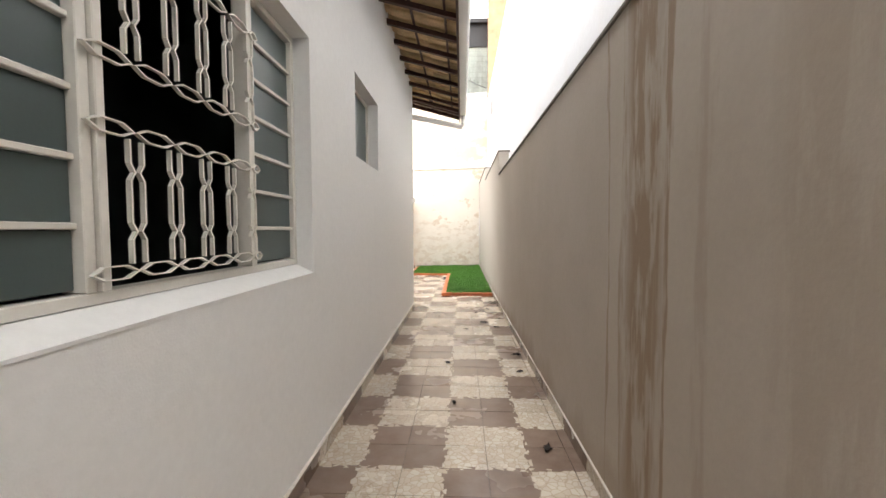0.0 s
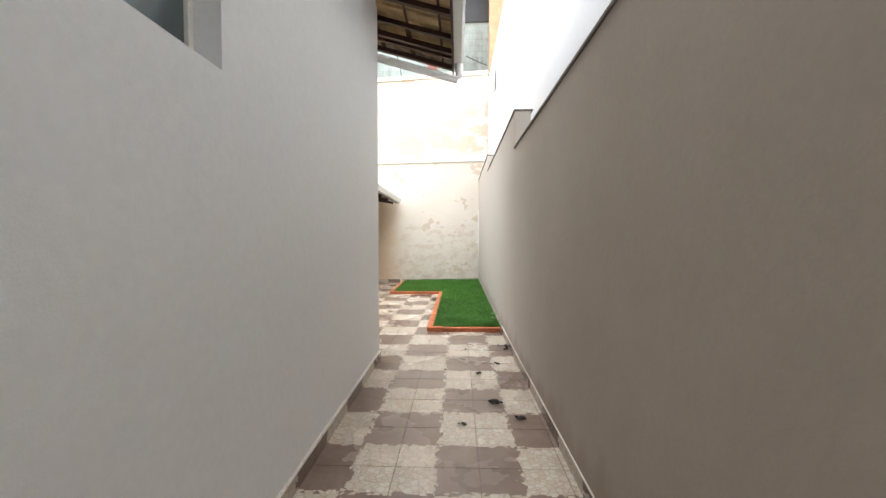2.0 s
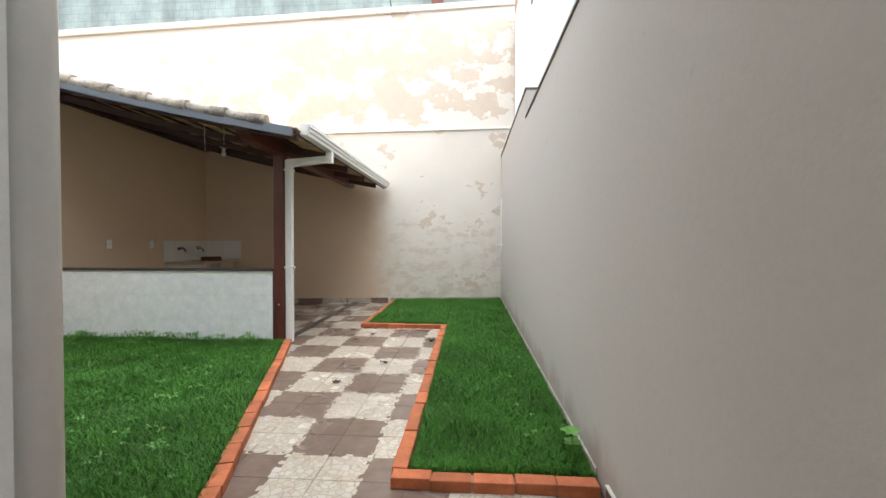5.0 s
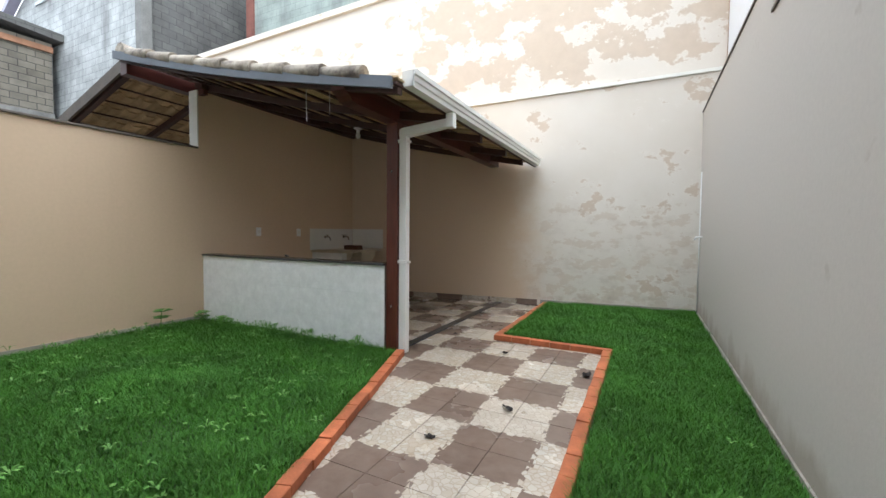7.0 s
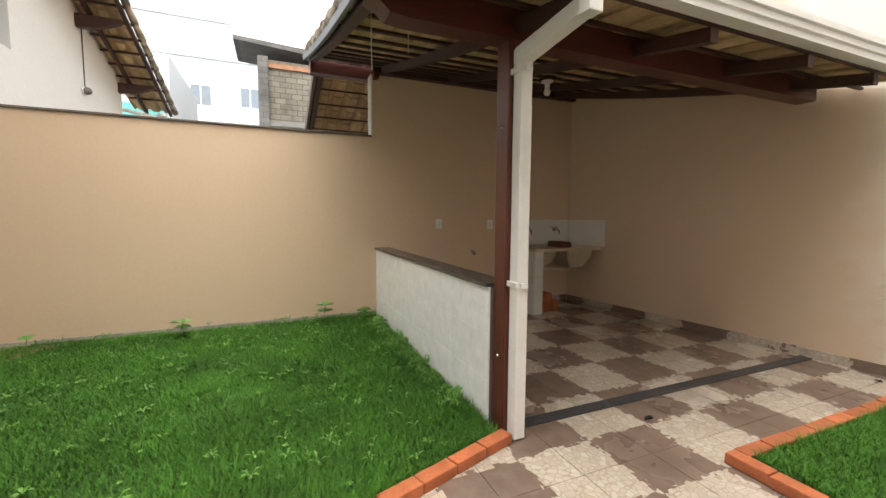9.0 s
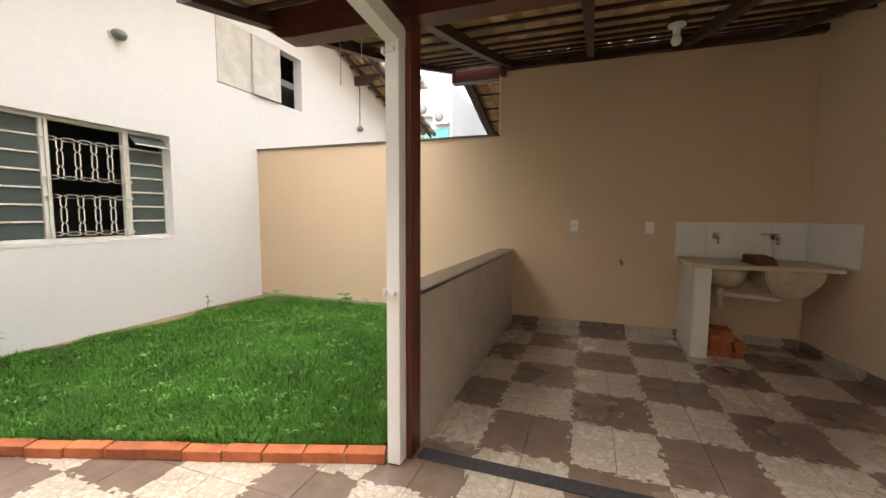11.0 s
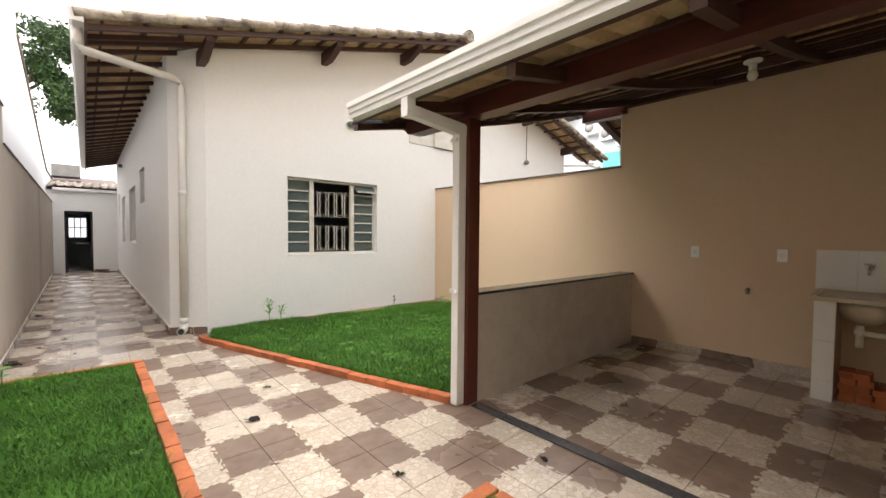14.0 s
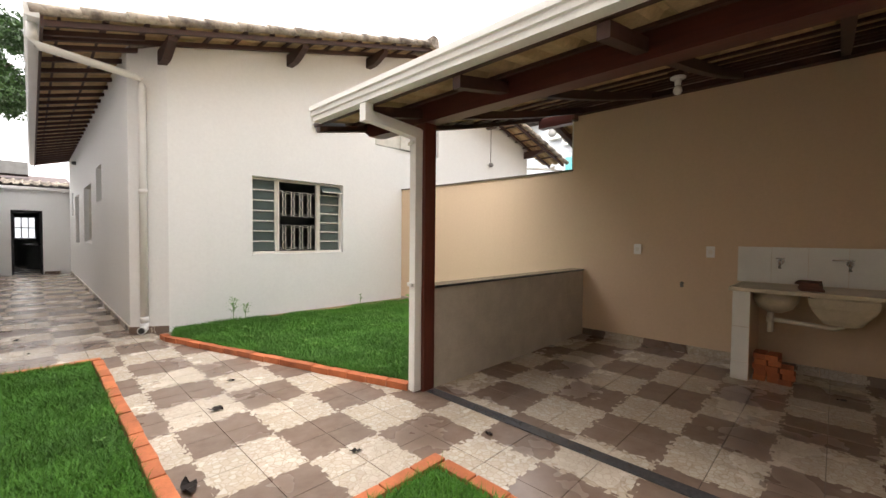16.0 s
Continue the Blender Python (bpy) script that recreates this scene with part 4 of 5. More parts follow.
switch_plate(LX, 11.14, 1.135)
switch_plate(LX, 11.88, 1.125)
stub = thing("pipe_stub", "capped pipe stub sticking out of the tan wall", "pipe stub")
part("pipe", tube([(LX - 0.01, 11.62, 0.77), (LX + 0.03, 11.62, 0.77), (LX + 0.045, 11.625, 0.755), (LX + 0.047, 11.63, 0.73)], 0.017, 10), M_CONC, stub)
tap = thing("garden_tap", "small white garden tap on the boundary wall", "tap")
part("pipe", tube([(RX + 0.01, 13.5, 1.12), (RX - 0.07, 13.5, 1.12), (RX - 0.085, 13.5, 1.08)], 0.012, 8), M_PIPE, tap)
conduit = thing("wall_conduit", "thin conduit running up the corner of the walls", "conduit")
part("pipe", tube([(RX - 0.012, 13.7, 0.05), (RX - 0.012, 13.7, 2.0)], 0.008, 8), M_PIPE, conduit)

# ---- double laundry sink ----
sink = thing("laundry_sink", "beige double laundry sink on a tiled leg", "sink")
sx0, sx1, sy0, sy1 = LX + 0.002, -4.34, 12.15, 13.19
part("counter", boxes((sx0, sy0, 0.80, sx1, sy1, 0.835), bev=0.006), M_SINK, sink)
part("rim", boxes((sx0 + 0.06, sy0 + 0.02, 0.835, sx1 - 0.005, sy0 + 0.05, 0.843), bev=0.002), M_SINK, sink)
bowl_c = ((-4.60, 12.46), (-4.60, 12.89))
part("bowl", lathe([(0.0, -0.19), (0.05, -0.187), (0.115, -0.15), (0.152, -0.08), (0.17, 0.0), (0.155, 0.0), (0.0, 0.0)], (*bowl_c[0], 0.80), 24, "z", (0.95, 1.05)), M_SINK, sink)
bw = bmesh.new()
o_top = [(-0.22, -0.21), (0.22, -0.21), (0.22, 0.21), (-0.22, 0.21)]
rings = []
for s, z in ((1.0, 0.0), (0.93, -0.09), (0.6, -0.2), (0.45, -0.235)):
    rings.append([bw.verts.new((bowl_c[1][0] + p * (0.4 + 0.6 * s), bowl_c[1][1] + q * s, 0.80 + z)) for p, q in o_top])
for a, b in zip(rings, rings[1:]):
    for k in range(4):
        bw.faces.new((a[k], a[(k + 1) % 4], b[(k + 1) % 4], b[k]))
bw.faces.new(rings[0])
bw.faces.new(rings[-1])
bmesh.ops.recalc_face_normals(bw, faces=bw.faces[:])
bmesh.ops.bevel(bw, geom=bw.edges[:], offset=0.015, segments=2, affect="EDGES")
part("bowl", bw, M_SINK, sink)
part("leg", boxes((LX + 0.002, 12.185, 0, -4.392, 12.305, 0.80)), M_TAN, sink)
for k, (a, b) in enumerate(((0.0, 0.16), (0.162, 0.478), (0.48, 0.798))):
    part("leg_tile", boxes((-4.392, 12.186, a + 0.001, -4.382, 12.304, b), bev=0.001), M_LTILE, sink)
    part("leg_tile", boxes((LX + 0.002, 12.175, a + 0.001, -4.39, 12.185, b), bev=0.001), M_LTILE, sink)
part("splash_tile", aslant(LX + 0.015, -4.66, -0.011, -0.001, 0.838, 1.19, 0, 0), M_LTILE, sink)
part("splash_tile", aslant(-4.658, -4.36, -0.011, -0.001, 0.838, 1.19, 0, 0), M_LTILE, sink)
for k in range(4):
    ya = 12.12 + k * 0.268
    part("splash_tile", boxes((LX + 0.001, ya + 0.001, 0.838, LX + 0.012, min(ya + 0.267, 13.19), 1.19), bev=0.0015), M_LTILE, sink)
part("drain_pipe", tube([(-4.60, 12.43, 0.625), (-4.60, 12.43, 0.43)], 0.024, 12), M_PVC, sink)
part("drain_pipe", tube([(-4.60, 12.44, 0.545), (-4.60, 12.86, 0.525), (-4.60, 12.89, 0.545), (-4.60, 12.89, 0.58)], 0.02, 12), M_PVC, sink)
part("drain_pipe", lathe([(0, 0), (0.03, 0), (0.03, 0.05), (0, 0.05)], (-4.60, 12.43, 0.52), 12), M_PVC, sink)


def wall_tap(y, lever):
    t = thing("wall_tap", "chrome wall tap above the laundry sink", "tap", "taps above the sink")
    part("spout", tube([(LX + 0.012, y, 1.05), (LX + 0.10, y, 1.05), (LX + 0.125, y, 1.035), (LX + 0.13, y, 0.99)], 0.014, 10), M_STEEL, t)
    part("rosette", lathe([(0, 0), (0.026, 0), (0.022, 0.012), (0, 0.014)], (LX + 0.012, y, 1.05), 14, "x"), M_STEEL, t)
    part("handle", boxes((LX + 0.06, y - 0.035 - lever, 1.075, LX + 0.075, y + 0.03, 1.088), bev=0.004), M_STEEL, t)
    part("stem", tube([(LX + 0.067, y, 1.055), (LX + 0.067, y, 1.08)], 0.009, 8), M_STEEL, t)


wall_tap(12.46, 0.0)
wall_tap(12.93, 0.08)
rnd = random.Random(11)
for k in range(4):
    t = thing("loose_tile", "dark brown loose tile stacked on the laundry sink", "tile", "stack of loose tiles")
    o = part("slab", boxes((-0.14, -0.075, 0, 0.14, 0.075, 0.018), bev=0.002), simple("brown_tile_back", (0.12, 0.05, 0.03), 0.7) if k == 0 else bpy.data.materials["brown_tile_back"], t)
    t.matrix_basis = pose(-4.56 + rnd.uniform(-.01, .01), 12.69 + rnd.uniform(-.015, .015), 0.836 + k * 0.0185, 0, 0, rnd.uniform(-8, 8))
for lay in range(5):
    for a in range(3 if lay < 3 else 2):
        b = tagged(part("brick", boxes((-0.095, -0.044, 0, 0.095, 0.044, 0.048), bev=0.003), M_BRICK), "loose orange clay brick stacked under the sink", "brick", "stack of bricks")
        b.matrix_basis = pose(-4.56 + rnd.uniform(-.012, .012), 12.368 + a * 0.094 + 0.018 * (lay % 2) + rnd.uniform(-.004, .004), 0.002 + lay * 0.0488, 0, 0, rnd.uniform(-4, 4))

# ---- house roof ----
EAVE, RIDGE = -0.02, -5.2


def house_z(x):
    return 3.325 + (abs(RIDGE - EAVE) - abs(x - RIDGE)) * 0.283


hr = thing("house_roof", "tiled gable roof of the white house with dark rafters", "roof")
GE = 7.38
part("deck", prism([(WX - 0.02, house_z(WX) - 0.02), (RIDGE, house_z(RIDGE) - 0.02), (RIDGE * 2 - WX, house_z(WX) - 0.02), (RIDGE * 2 - WX, house_z(WX) + 0.05), (RIDGE, house_z(RIDGE) + 0.06), (WX - 0.02, house_z(WX) + 0.05)], "y", DY - 0.3, EY - 0.05), M_TILE_OLD, hr)
y = -4.2
while y < 7.3:
    out = [(x, house_z(x) - d) for x, d in ((WX - 0.1, 0.03), (EAVE - 0.03, 0.03), (EAVE - 0.03, 0.08), (WX - 0.1, 0.08))]
    part("rafter", prism(out, "y", y - 0.025, y + 0.025), M_BATTEN, hr)
    y += 0.45
for x in (-0.16, -0.5):
    part("batten", boxes((x - 0.012, DY - 0.3, house_z(x) - 0.022, x + 0.012, GE, house_z(x) - 0.002)), M_BATTEN, hr)
part("eave_board", boxes((EAVE - 0.03, DY - 0.3, house_z(EAVE) - 0.11, EAVE - 0.008, GE, house_z(EAVE) + 0.0)), M_BATTEN, hr)
for s in (1, -1):
    fx = lambda x: x if s > 0 else 2 * RIDGE - x
    for yy in (GE - 0.06, EY + 0.16):
        o = [(fx(EAVE - 0.03), house_z(EAVE - 0.03) - 0.03), (RIDGE, house_z(RIDGE) - 0.03), (RIDGE, house_z(RIDGE) - 0.085), (fx(EAVE - 0.03), house_z(EAVE - 0.03) - 0.085)]
        part("verge_rafter", prism(o, "y", yy - 0.025, yy + 0.025), M_BATTEN, hr)
    for k in range(14):
        x = fx(EAVE - 0.5 - k * COURSE)
        part("batten", boxes((x - 0.02, EY - 0.02, house_z(x) - 0.029, x + 0.02, GE, house_z(x) - 0.002)), M_BATTEN, hr)
    for x in (-1.12, -2.75, -4.2):
        x = fx(x)
        zt = house_z(x) - 0.09
        part("outlooker", prism([(EY - 0.05, zt), (EY - 0.05, zt - 0.17), (EY + 0.22, zt - 0.17), (EY + 0.36, zt - 0.12), (EY + 0.52, zt - 0.05), (EY + 0.54, zt)], "x", x - 0.045, x + 0.045), M_BATTEN, hr, "shaped dark outlooker")
lay_tiles(hr, -1.06, EAVE - 0.03, DY - 0.3, EY - 0.05, house_z, TM)
lay_tiles(hr, RIDGE - 0.02, EAVE - 0.03, EY - 0.05, GE - 0.03, house_z, TM)
lay_tiles(hr, RIDGE - 0.02, 2 * RIDGE - EAVE, EY - 0.05, GE - 0.03, house_z, TM, -1)
for s in (1, -1):
    for k in range(14):
        xa = RIDGE + s * (0.02 + k * 0.37)
        xb = xa + s * 0.42
        part("verge_tile", tube([(xa, GE + 0.0, house_z(xa) + 0.035), (xb, GE + 0.0, house_z(xb) + 0.05)], 0.05, 10, taper=[0.046, 0.057]), M_TILE_OLD, hr, "weathered rounded verge tile")
for k in range(3):
    part("ridge_tile", tube([(RIDGE, GE + 0.06 - k * 0.38, house_z(RIDGE) + 0.06), (RIDGE, GE - 0.38 - k * 0.38, house_z(RIDGE) + 0.05)], 0.1, 12, taper=[0.11, 0.09]), M_TILE_OLD, hr)

hg = thing("house_gutter", "long white metal gutter along the house eave", "gutter")
part("channel", prism(gutter_profile(EAVE - 0.005, 3.28), "y", DY - 0.3, GE + 0.02), M_PIPE, hg)
part("end_cap", boxes((EAVE - 0.004, GE + 0.021, 3.281, EAVE + 0.105, GE + 0.033, 3.40)), M_PIPE, hg)
hd = thing("house_downpipe", "white round downpipe on the slanted house corner", "downpipe")
px, py = -0.93, 6.62
part("pipe", tube([(0.03, 7.22, 3.285), (0.03, 7.22, 3.14), (0.0, 7.20, 3.09), (px + 0.1, py + 0.12, 3.155), (px + 0.03, py + 0.06, 3.15), (px + 0.015, py + 0.045, 3.08), (px + 0.015, py + 0.045, 0.12)], 0.042, 14), M_PIPE, hd)
part("elbow", tube([(px + 0.015, py + 0.045, 0.14), (px + 0.02, py + 0.05, 0.07), (px + 0.045, py + 0.085, 0.058), (px + 0.06, py + 0.115, 0.058)], 0.048, 14), M_PIPE, hd)
# disc over the closed elbow, the shaded bore put into its colour
part("mouth", tube([(px + 0.061, py + 0.117, 0.058), (px + 0.063, py + 0.121, 0.058)], 0.037, 14), M_DARK, hd, "dark disc standing for the shade in the pipe mouth")
for z in (1.75, 0.16):
    part("sleeve", lathe([(0.0, 0), (0.047, 0), (0.047, 0.06), (0, 0.06)], (px + 0.015, py + 0.045, z), 14), M_PIPE, hd)


def bulkhead(name_label, x, y, z, axis="y"):
    l = thing("wall_lamp", name_label, "lamp", "lamps on the house walls")
    part("base", lathe([(0, 0), (0.075, 0), (0.075, 0.025), (0, 0.03)], (x, y, z), 18, axis, (1.1, 0.8)), M_PLASTIC, l)
    part("glass", lathe([(0.065, 0.025), (0.068, 0.05), (0.05, 0.085), (0.02, 0.1), (0, 0.1)], (x, y, z), 18, axis, (1.1, 0.8)), M_LAMP, l)
    return l


bulkhead("round grey bulkhead lamp on the white gable", -3.2, EY, 3.03)
bulkhead("round grey bulkhead lamp on the neighbouring gable", -7.75, EY, 3.0)
cable = thing("lamp_cable", "thin cable running down to the lamp", "cable")
part("cable", tube([(-7.78, EY + 0.012, 3.06), (-7.79, EY + 0.012, 4.0)], 0.007, 6), M_COPING, cable)
pl = thing("passage_lamp", "small dark lamp on the passage wall", "lamp")
part("body", lathe([(0, 0), (0.05, 0), (0.045, 0.08), (0, 0.09)], (WX, -1.6, 3.1), 14, "x"), M_LAMP, pl)

# lean-to roof over the passage's end
lr = thing("porch_roof", "old mottled clay tile roof over the passage end", "roof")
part("fascia_gutter", boxes((WX + 0.0, DY + 0.02, 2.60, 0.72, DY + 0.14, 2.69), bev=0.008), M_PIPE, lr)
part("deck", prism([(DY + 0.03, 2.70), (DY - 4.9, 3.5), (DY - 4.9, 3.45), (DY + 0.03, 2.66)], "x", -0.95, 0.85), M_BATTEN, lr)
rnd = random.Random(3)
for i in range(5):
    for j in range(8):
        o = new("tile", TMO)
        o.parent = lr
        o.matrix_basis = pose(-0.72 + j * 0.205, DY - 0.08 - i * COURSE, 2.75 + i * COURSE * 0.163, 0, 0, 90) @ pose(0, 0, 0, 0, 9.3, rnd.uniform(-2, 2))
lr.location.z = -0.08
tank = thing("roof_box", "dark flat box on the porch roof", "box")
part("body", boxes((0.1, DY - 3.2, 3.2, 0.85, DY - 2.4, 3.62), bev=0.01), M_CONC, tank)

# ---- lawns ----
LAWN_L = [(-4.98, EY + 0.02), (-1.22, EY + 0.02), (-1.08, 7.24), (-2.12, 10.32), (-4.98, 10.32)]
LAWN_R = [(-0.31, 7.84), (RX - 0.01, 7.84), (RX - 0.01, back_y(RX) - 0.005), (-1.42, back_y(-1.42) - 0.005), (-1.42, 11.36), (-0.31, 11.36)]


def inside(poly, x, y):
    r = False
    for (xa, ya), (xb, yb) in zip(poly, poly[1:] + poly[:1]):
        if (ya > y) != (yb > y) and x < (xb - xa) * (y - ya) / (yb - ya) + xa:
            r = not r
    return r


for nm, poly in (("lawn_bed_1", LAWN_L), ("lawn_bed_2", LAWN_R)):
    tagged(part(nm, prism(poly, "z", -0.02, 0.035), M_EARTH), "dark soil bed under the grass", "soil", kind="structure")
sand = prism([(-4.97, EY + 0.025), (-2.3, EY + 0.025), (-2.9, EY + 0.16), (-4.3, EY + 0.30), (-4.75, EY + 0.55), (-4.97, EY + 0.75)], "z", 0.0, 0.055)
structure("soil_strip", sand, M_SOIL, "bare sandy soil along the house wall", "soil")


def grass(name, poly, n, seed, label):
    rng = np.random.default_rng(seed)
    xs, ys = [p[0] for p in poly], [p[1] for p in poly]
    pts = []
    while len(pts) < n:
        for x, y in zip(rng.uniform(min(xs), max(xs), n), rng.uniform(min(ys), max(ys), n)):
            if inside(poly, x, y) and len(pts) < n:
                if poly is LAWN_L and y < EY + 0.16 + 0.1 * math.sin(x * 5) and x < -2.4:
                    continue
                pts.append((x, y))
    P = np.array(pts)
    clump = np.array([noise.noise(Vector((x * 2.3, y * 2.3, seed))) for x, y in pts])
    hgt = (0.030 + 0.026 * rng.random(n) + 0.03 * (rng.random(n) > 0.97)) * (1.0 + 0.5 * clump)
    ang = rng.uniform(0, 2 * np.pi, n)
    lean = rng.uniform(0.3, 1.3, n) * hgt
    wid = rng.uniform(0.0011, 0.0024, n)
    d = np.stack([np.cos(ang), np.sin(ang)], 1)
    s = np.stack([-np.sin(ang), np.cos(ang)], 1)
    z0 = np.full(n, 0.03)
    V = np.zeros((n, 5, 3))
    V[:, 0, :2], V[:, 0, 2] = P - s * wid[:, None], z0
    V[:, 1, :2], V[:, 1, 2] = P + s * wid[:, None], z0
    mid = P + d * (lean * 0.35)[:, None]
    V[:, 2, :2], V[:, 2, 2] = mid + s * (wid * 0.9)[:, None], z0 + hgt * 0.6
    V[:, 3, :2], V[:, 3, 2] = mid - s * (wid * 0.9)[:, None], z0 + hgt * 0.6
    V[:, 4, :2], V[:, 4, 2] = P + d * lean[:, None], z0 + hgt
    b = (np.arange(n) * 5)[:, None]
    quads = (b + np.array([0, 1, 2, 3])).tolist()
    tris = (b + np.array([3, 2, 4])).tolist()
    me = bpy.data.meshes.new(name)
    me.from_pydata(V.reshape(-1, 3).tolist(), [], quads + tris)
    me.materials.append(M_GRASS)
    return tagged(new(name, me), label, "grass", kind="stuff")


grass("grass", LAWN_L, 230000, 3, "dense green lawn grass with taller tufts")
grass("grass", LAWN_R, 170000, 8, "dense green lawn grass in the brick edged bed")


def leaf_fan(bm, base, n, r, rng, up=0.5, size=0.05):
    for k in range(n):
        a = 6.283 * k / n + rng.uniform(-.4, .4)
        d = Vector((math.cos(a), math.sin(a), 0))
        s = Vector((-math.sin(a), math.cos(a), 0))
        ln = r * rng.uniform(0.7, 1.2)
        p0 = Vector(base)
        p1 = p0 + d * ln * 0.5 + Vector((0, 0, ln * up))
        p2 = p0 + d * ln + Vector((0, 0, ln * up * 0.7))
        w = size * rng.uniform(0.7, 1.1)
        v = [bm.verts.new(q) for q in (p0, p1 + s * w * 0.5, p2, p1 - s * w * 0.5)]
        bm.faces.new(v)


rng = random.Random(21)
wb = bmesh.new()
for k in range(420):
    x, y = rng.uniform(-4.9, -1.3), rng.uniform(6.95, 10.2)
    if inside(LAWN_L, x, y) and inside(LAWN_L, x + 0.08, y):
        leaf_fan(wb, (x, y, 0.055 + rng.uniform(0, .02)), rng.choice((3, 4, 5)), rng.choice((.018, .026, .04, .055)) * rng.uniform(.8, 1.2), rng, 0.4, rng.uniform(.010, .02))
for k in range(150):
    # rank growth along the half wall and the tan wall
    x, y = (rng.uniform(-4.9, -2.4), rng.uniform(10.12, 10.3)) if k % 3 else (rng.uniform(-4.95, -4.75), rng.uniform(7.2, 10.2))
    leaf_fan(wb, (x, y, 0.05 + rng.uniform(0, .05)), 5, rng.uniform(.03, .075), rng, 0.9, rng.uniform(.006, .016))
for k in range(70):
    x, y = rng.uniform(-1.35, 0.5), rng.uniform(7.9, 13.6)
    if inside(LAWN_R, x, y):
        leaf_fan(wb, (x, y, 0.07), 4, rng.uniform(.02, .035), rng, 0.4, 0.016)
tagged(part("clover", wb, M_WEED), "small pale green weeds among the grass", "weeds", kind="stuff")


def weed(x, y, h, leaves, r, label, slim=0.9):
    w = thing("weed_plant", label, "weed", "weeds along the walls")
    part("stem", tube([(x, y, 0.03), (x + 0.01, y + 0.01, h * 0.6), (x + 0.005, y + 0.02, h)], 0.004, 6), M_WEED, w)
    bm = bmesh.new()
    rr = random.Random(int(x * 100))
    for lv in range(leaves):
        leaf_fan(bm, (x + 0.005, y + 0.012, h * (0.45 + 0.55 * (lv + 1) / leaves)), 5, r, rr, 0.25 if slim > 0.5 else 0.6, r * slim)
    part("leaves", bm, M_WEED, w)


weed(-4.75, 8.35, 0.20, 2, 0.10, "small broad leaved weed against the tan wall")
weed(-4.75, 9.68, 0.26, 2, 0.11, "broad leaved weed against the tan wall")
weed(-4.72, 10.1, 0.17, 2, 0.10, "low weed beside the half wall")
weed(-4.78, 7.2, 0.16, 1, 0.08, "small weed in the lawn's corner")
weed(-4.5, 10.22, 0.12, 2, 0.09, "low weed beside the half wall")
weed(-1.85, 7.0, 0.34, 5, 0.11, "tall narrow leaved weed against the white house wall", 0.16)
weed(-2.0, 7.02, 0.26, 4, 0.10, "narrow leaved weed against the white house wall", 0.16)
weed(-3.9, 6.98, 0.22, 2, 0.06, "thin weed against the white house wall", 0.3)
weed(0.5, 7.95, 0.2, 2, 0.06, "thin weed beside the boundary wall")


# ---- brick edging ----
def edging(parent, p, q, width=0.078, h=0.056, ln=0.2):
    p, q = Vector(p), Vector(q)
    d = q - p
    n = max(1, round(d.length / ln))
    ang = math.degrees(math.atan2(d.y, d.x))
    L = d.length / n
    me = None
    for i in range(n):
        if me is None:
            o = part("brick", boxes((-L / 2 + 0.003, -width / 2, 0, L / 2 - 0.003, width / 2, h), bev=0.006), M_BRICK, parent)
            me = o.data
        else:
            o = new("brick", me)
            o.parent = parent
        c = p + d * ((i + 0.5) / n)
        o.matrix_basis = pose(c.x + rng.uniform(-.004, .004), c.y + rng.uniform(-.004, .004), rng.uniform(-0.004, 0.004), rng.uniform(-1.5, 1.5), 0, ang + rng.uniform(-1.2, 1.2))
    core = prism([(p.x - d.normalized().y * width * 0.38, p.y + d.normalized().x * width * 0.38), (q.x - d.normalized().y * width * 0.38, q.y + d.normalized().x * width * 0.38),
                  (q.x + d.normalized().y * width * 0.38, q.y - d.normalized().x * width * 0.38), (p.x + d.normalized().y * width * 0.38, p.y - d.normalized().x * width * 0.38)], "z", 0, h - 0.012)
    part("mortar_bed", core, M_MORTAR, parent)


ed = thing("lawn_edging", "orange brick edging along the lawn's slanted side", "edging")
edging(ed, (-1.04, 7.06), (-1.04, 7.22), ln=0.2)
edging(ed, (-1.05, 7.24), (-2.09, 10.36))
er = thing("lawn_edging", "orange brick edging round the stepped lawn bed", "edging")
edging(er, (-0.39, 7.79), (RX - 0.015, 7.79))
edging(er, (-0.36, 7.84), (-0.36, 11.26))
edging(er, (-0.31, 11.31), (-1.50, 11.31))
edging(er, (-1.465, 11.36), (-1.465, back_y(-1.5) - 0.01))

# ---- litter ----
def litter(x, y, s, seed):
    r = random.Random(seed)
    bm = bmesh.new()
    n = 7
    mid = [bm.verts.new((s * (i / (n - 1) - 0.5), 0.012 * math.sin(i), 0.004 + s * 0.12 * abs(math.sin(i * 1.3 + seed)))) for i in range(n)]
    for sd in (1, -1):
        rim = [bm.verts.new((s * (i / (n - 1) - 0.5), sd * s * 0.3 * math.sin(math.pi * i / (n - 1)) * r.uniform(.6, 1.1) + 0.001 * sd, 0.006 + s * r.uniform(0.02, 0.25))) for i in range(n)]
        for i in range(n - 1):
            bm.faces.new((mid[i], mid[i + 1], rim[i + 1], rim[i]))
    o = tagged(part("dry_leaf", bm, M_DEBRIS), "curled dark dry leaf lying on the tiles", "leaf", "dry leaves on the floor")
    o.matrix_basis = pose(x, y, 0.0, 0, 0, r.uniform(0, 360))


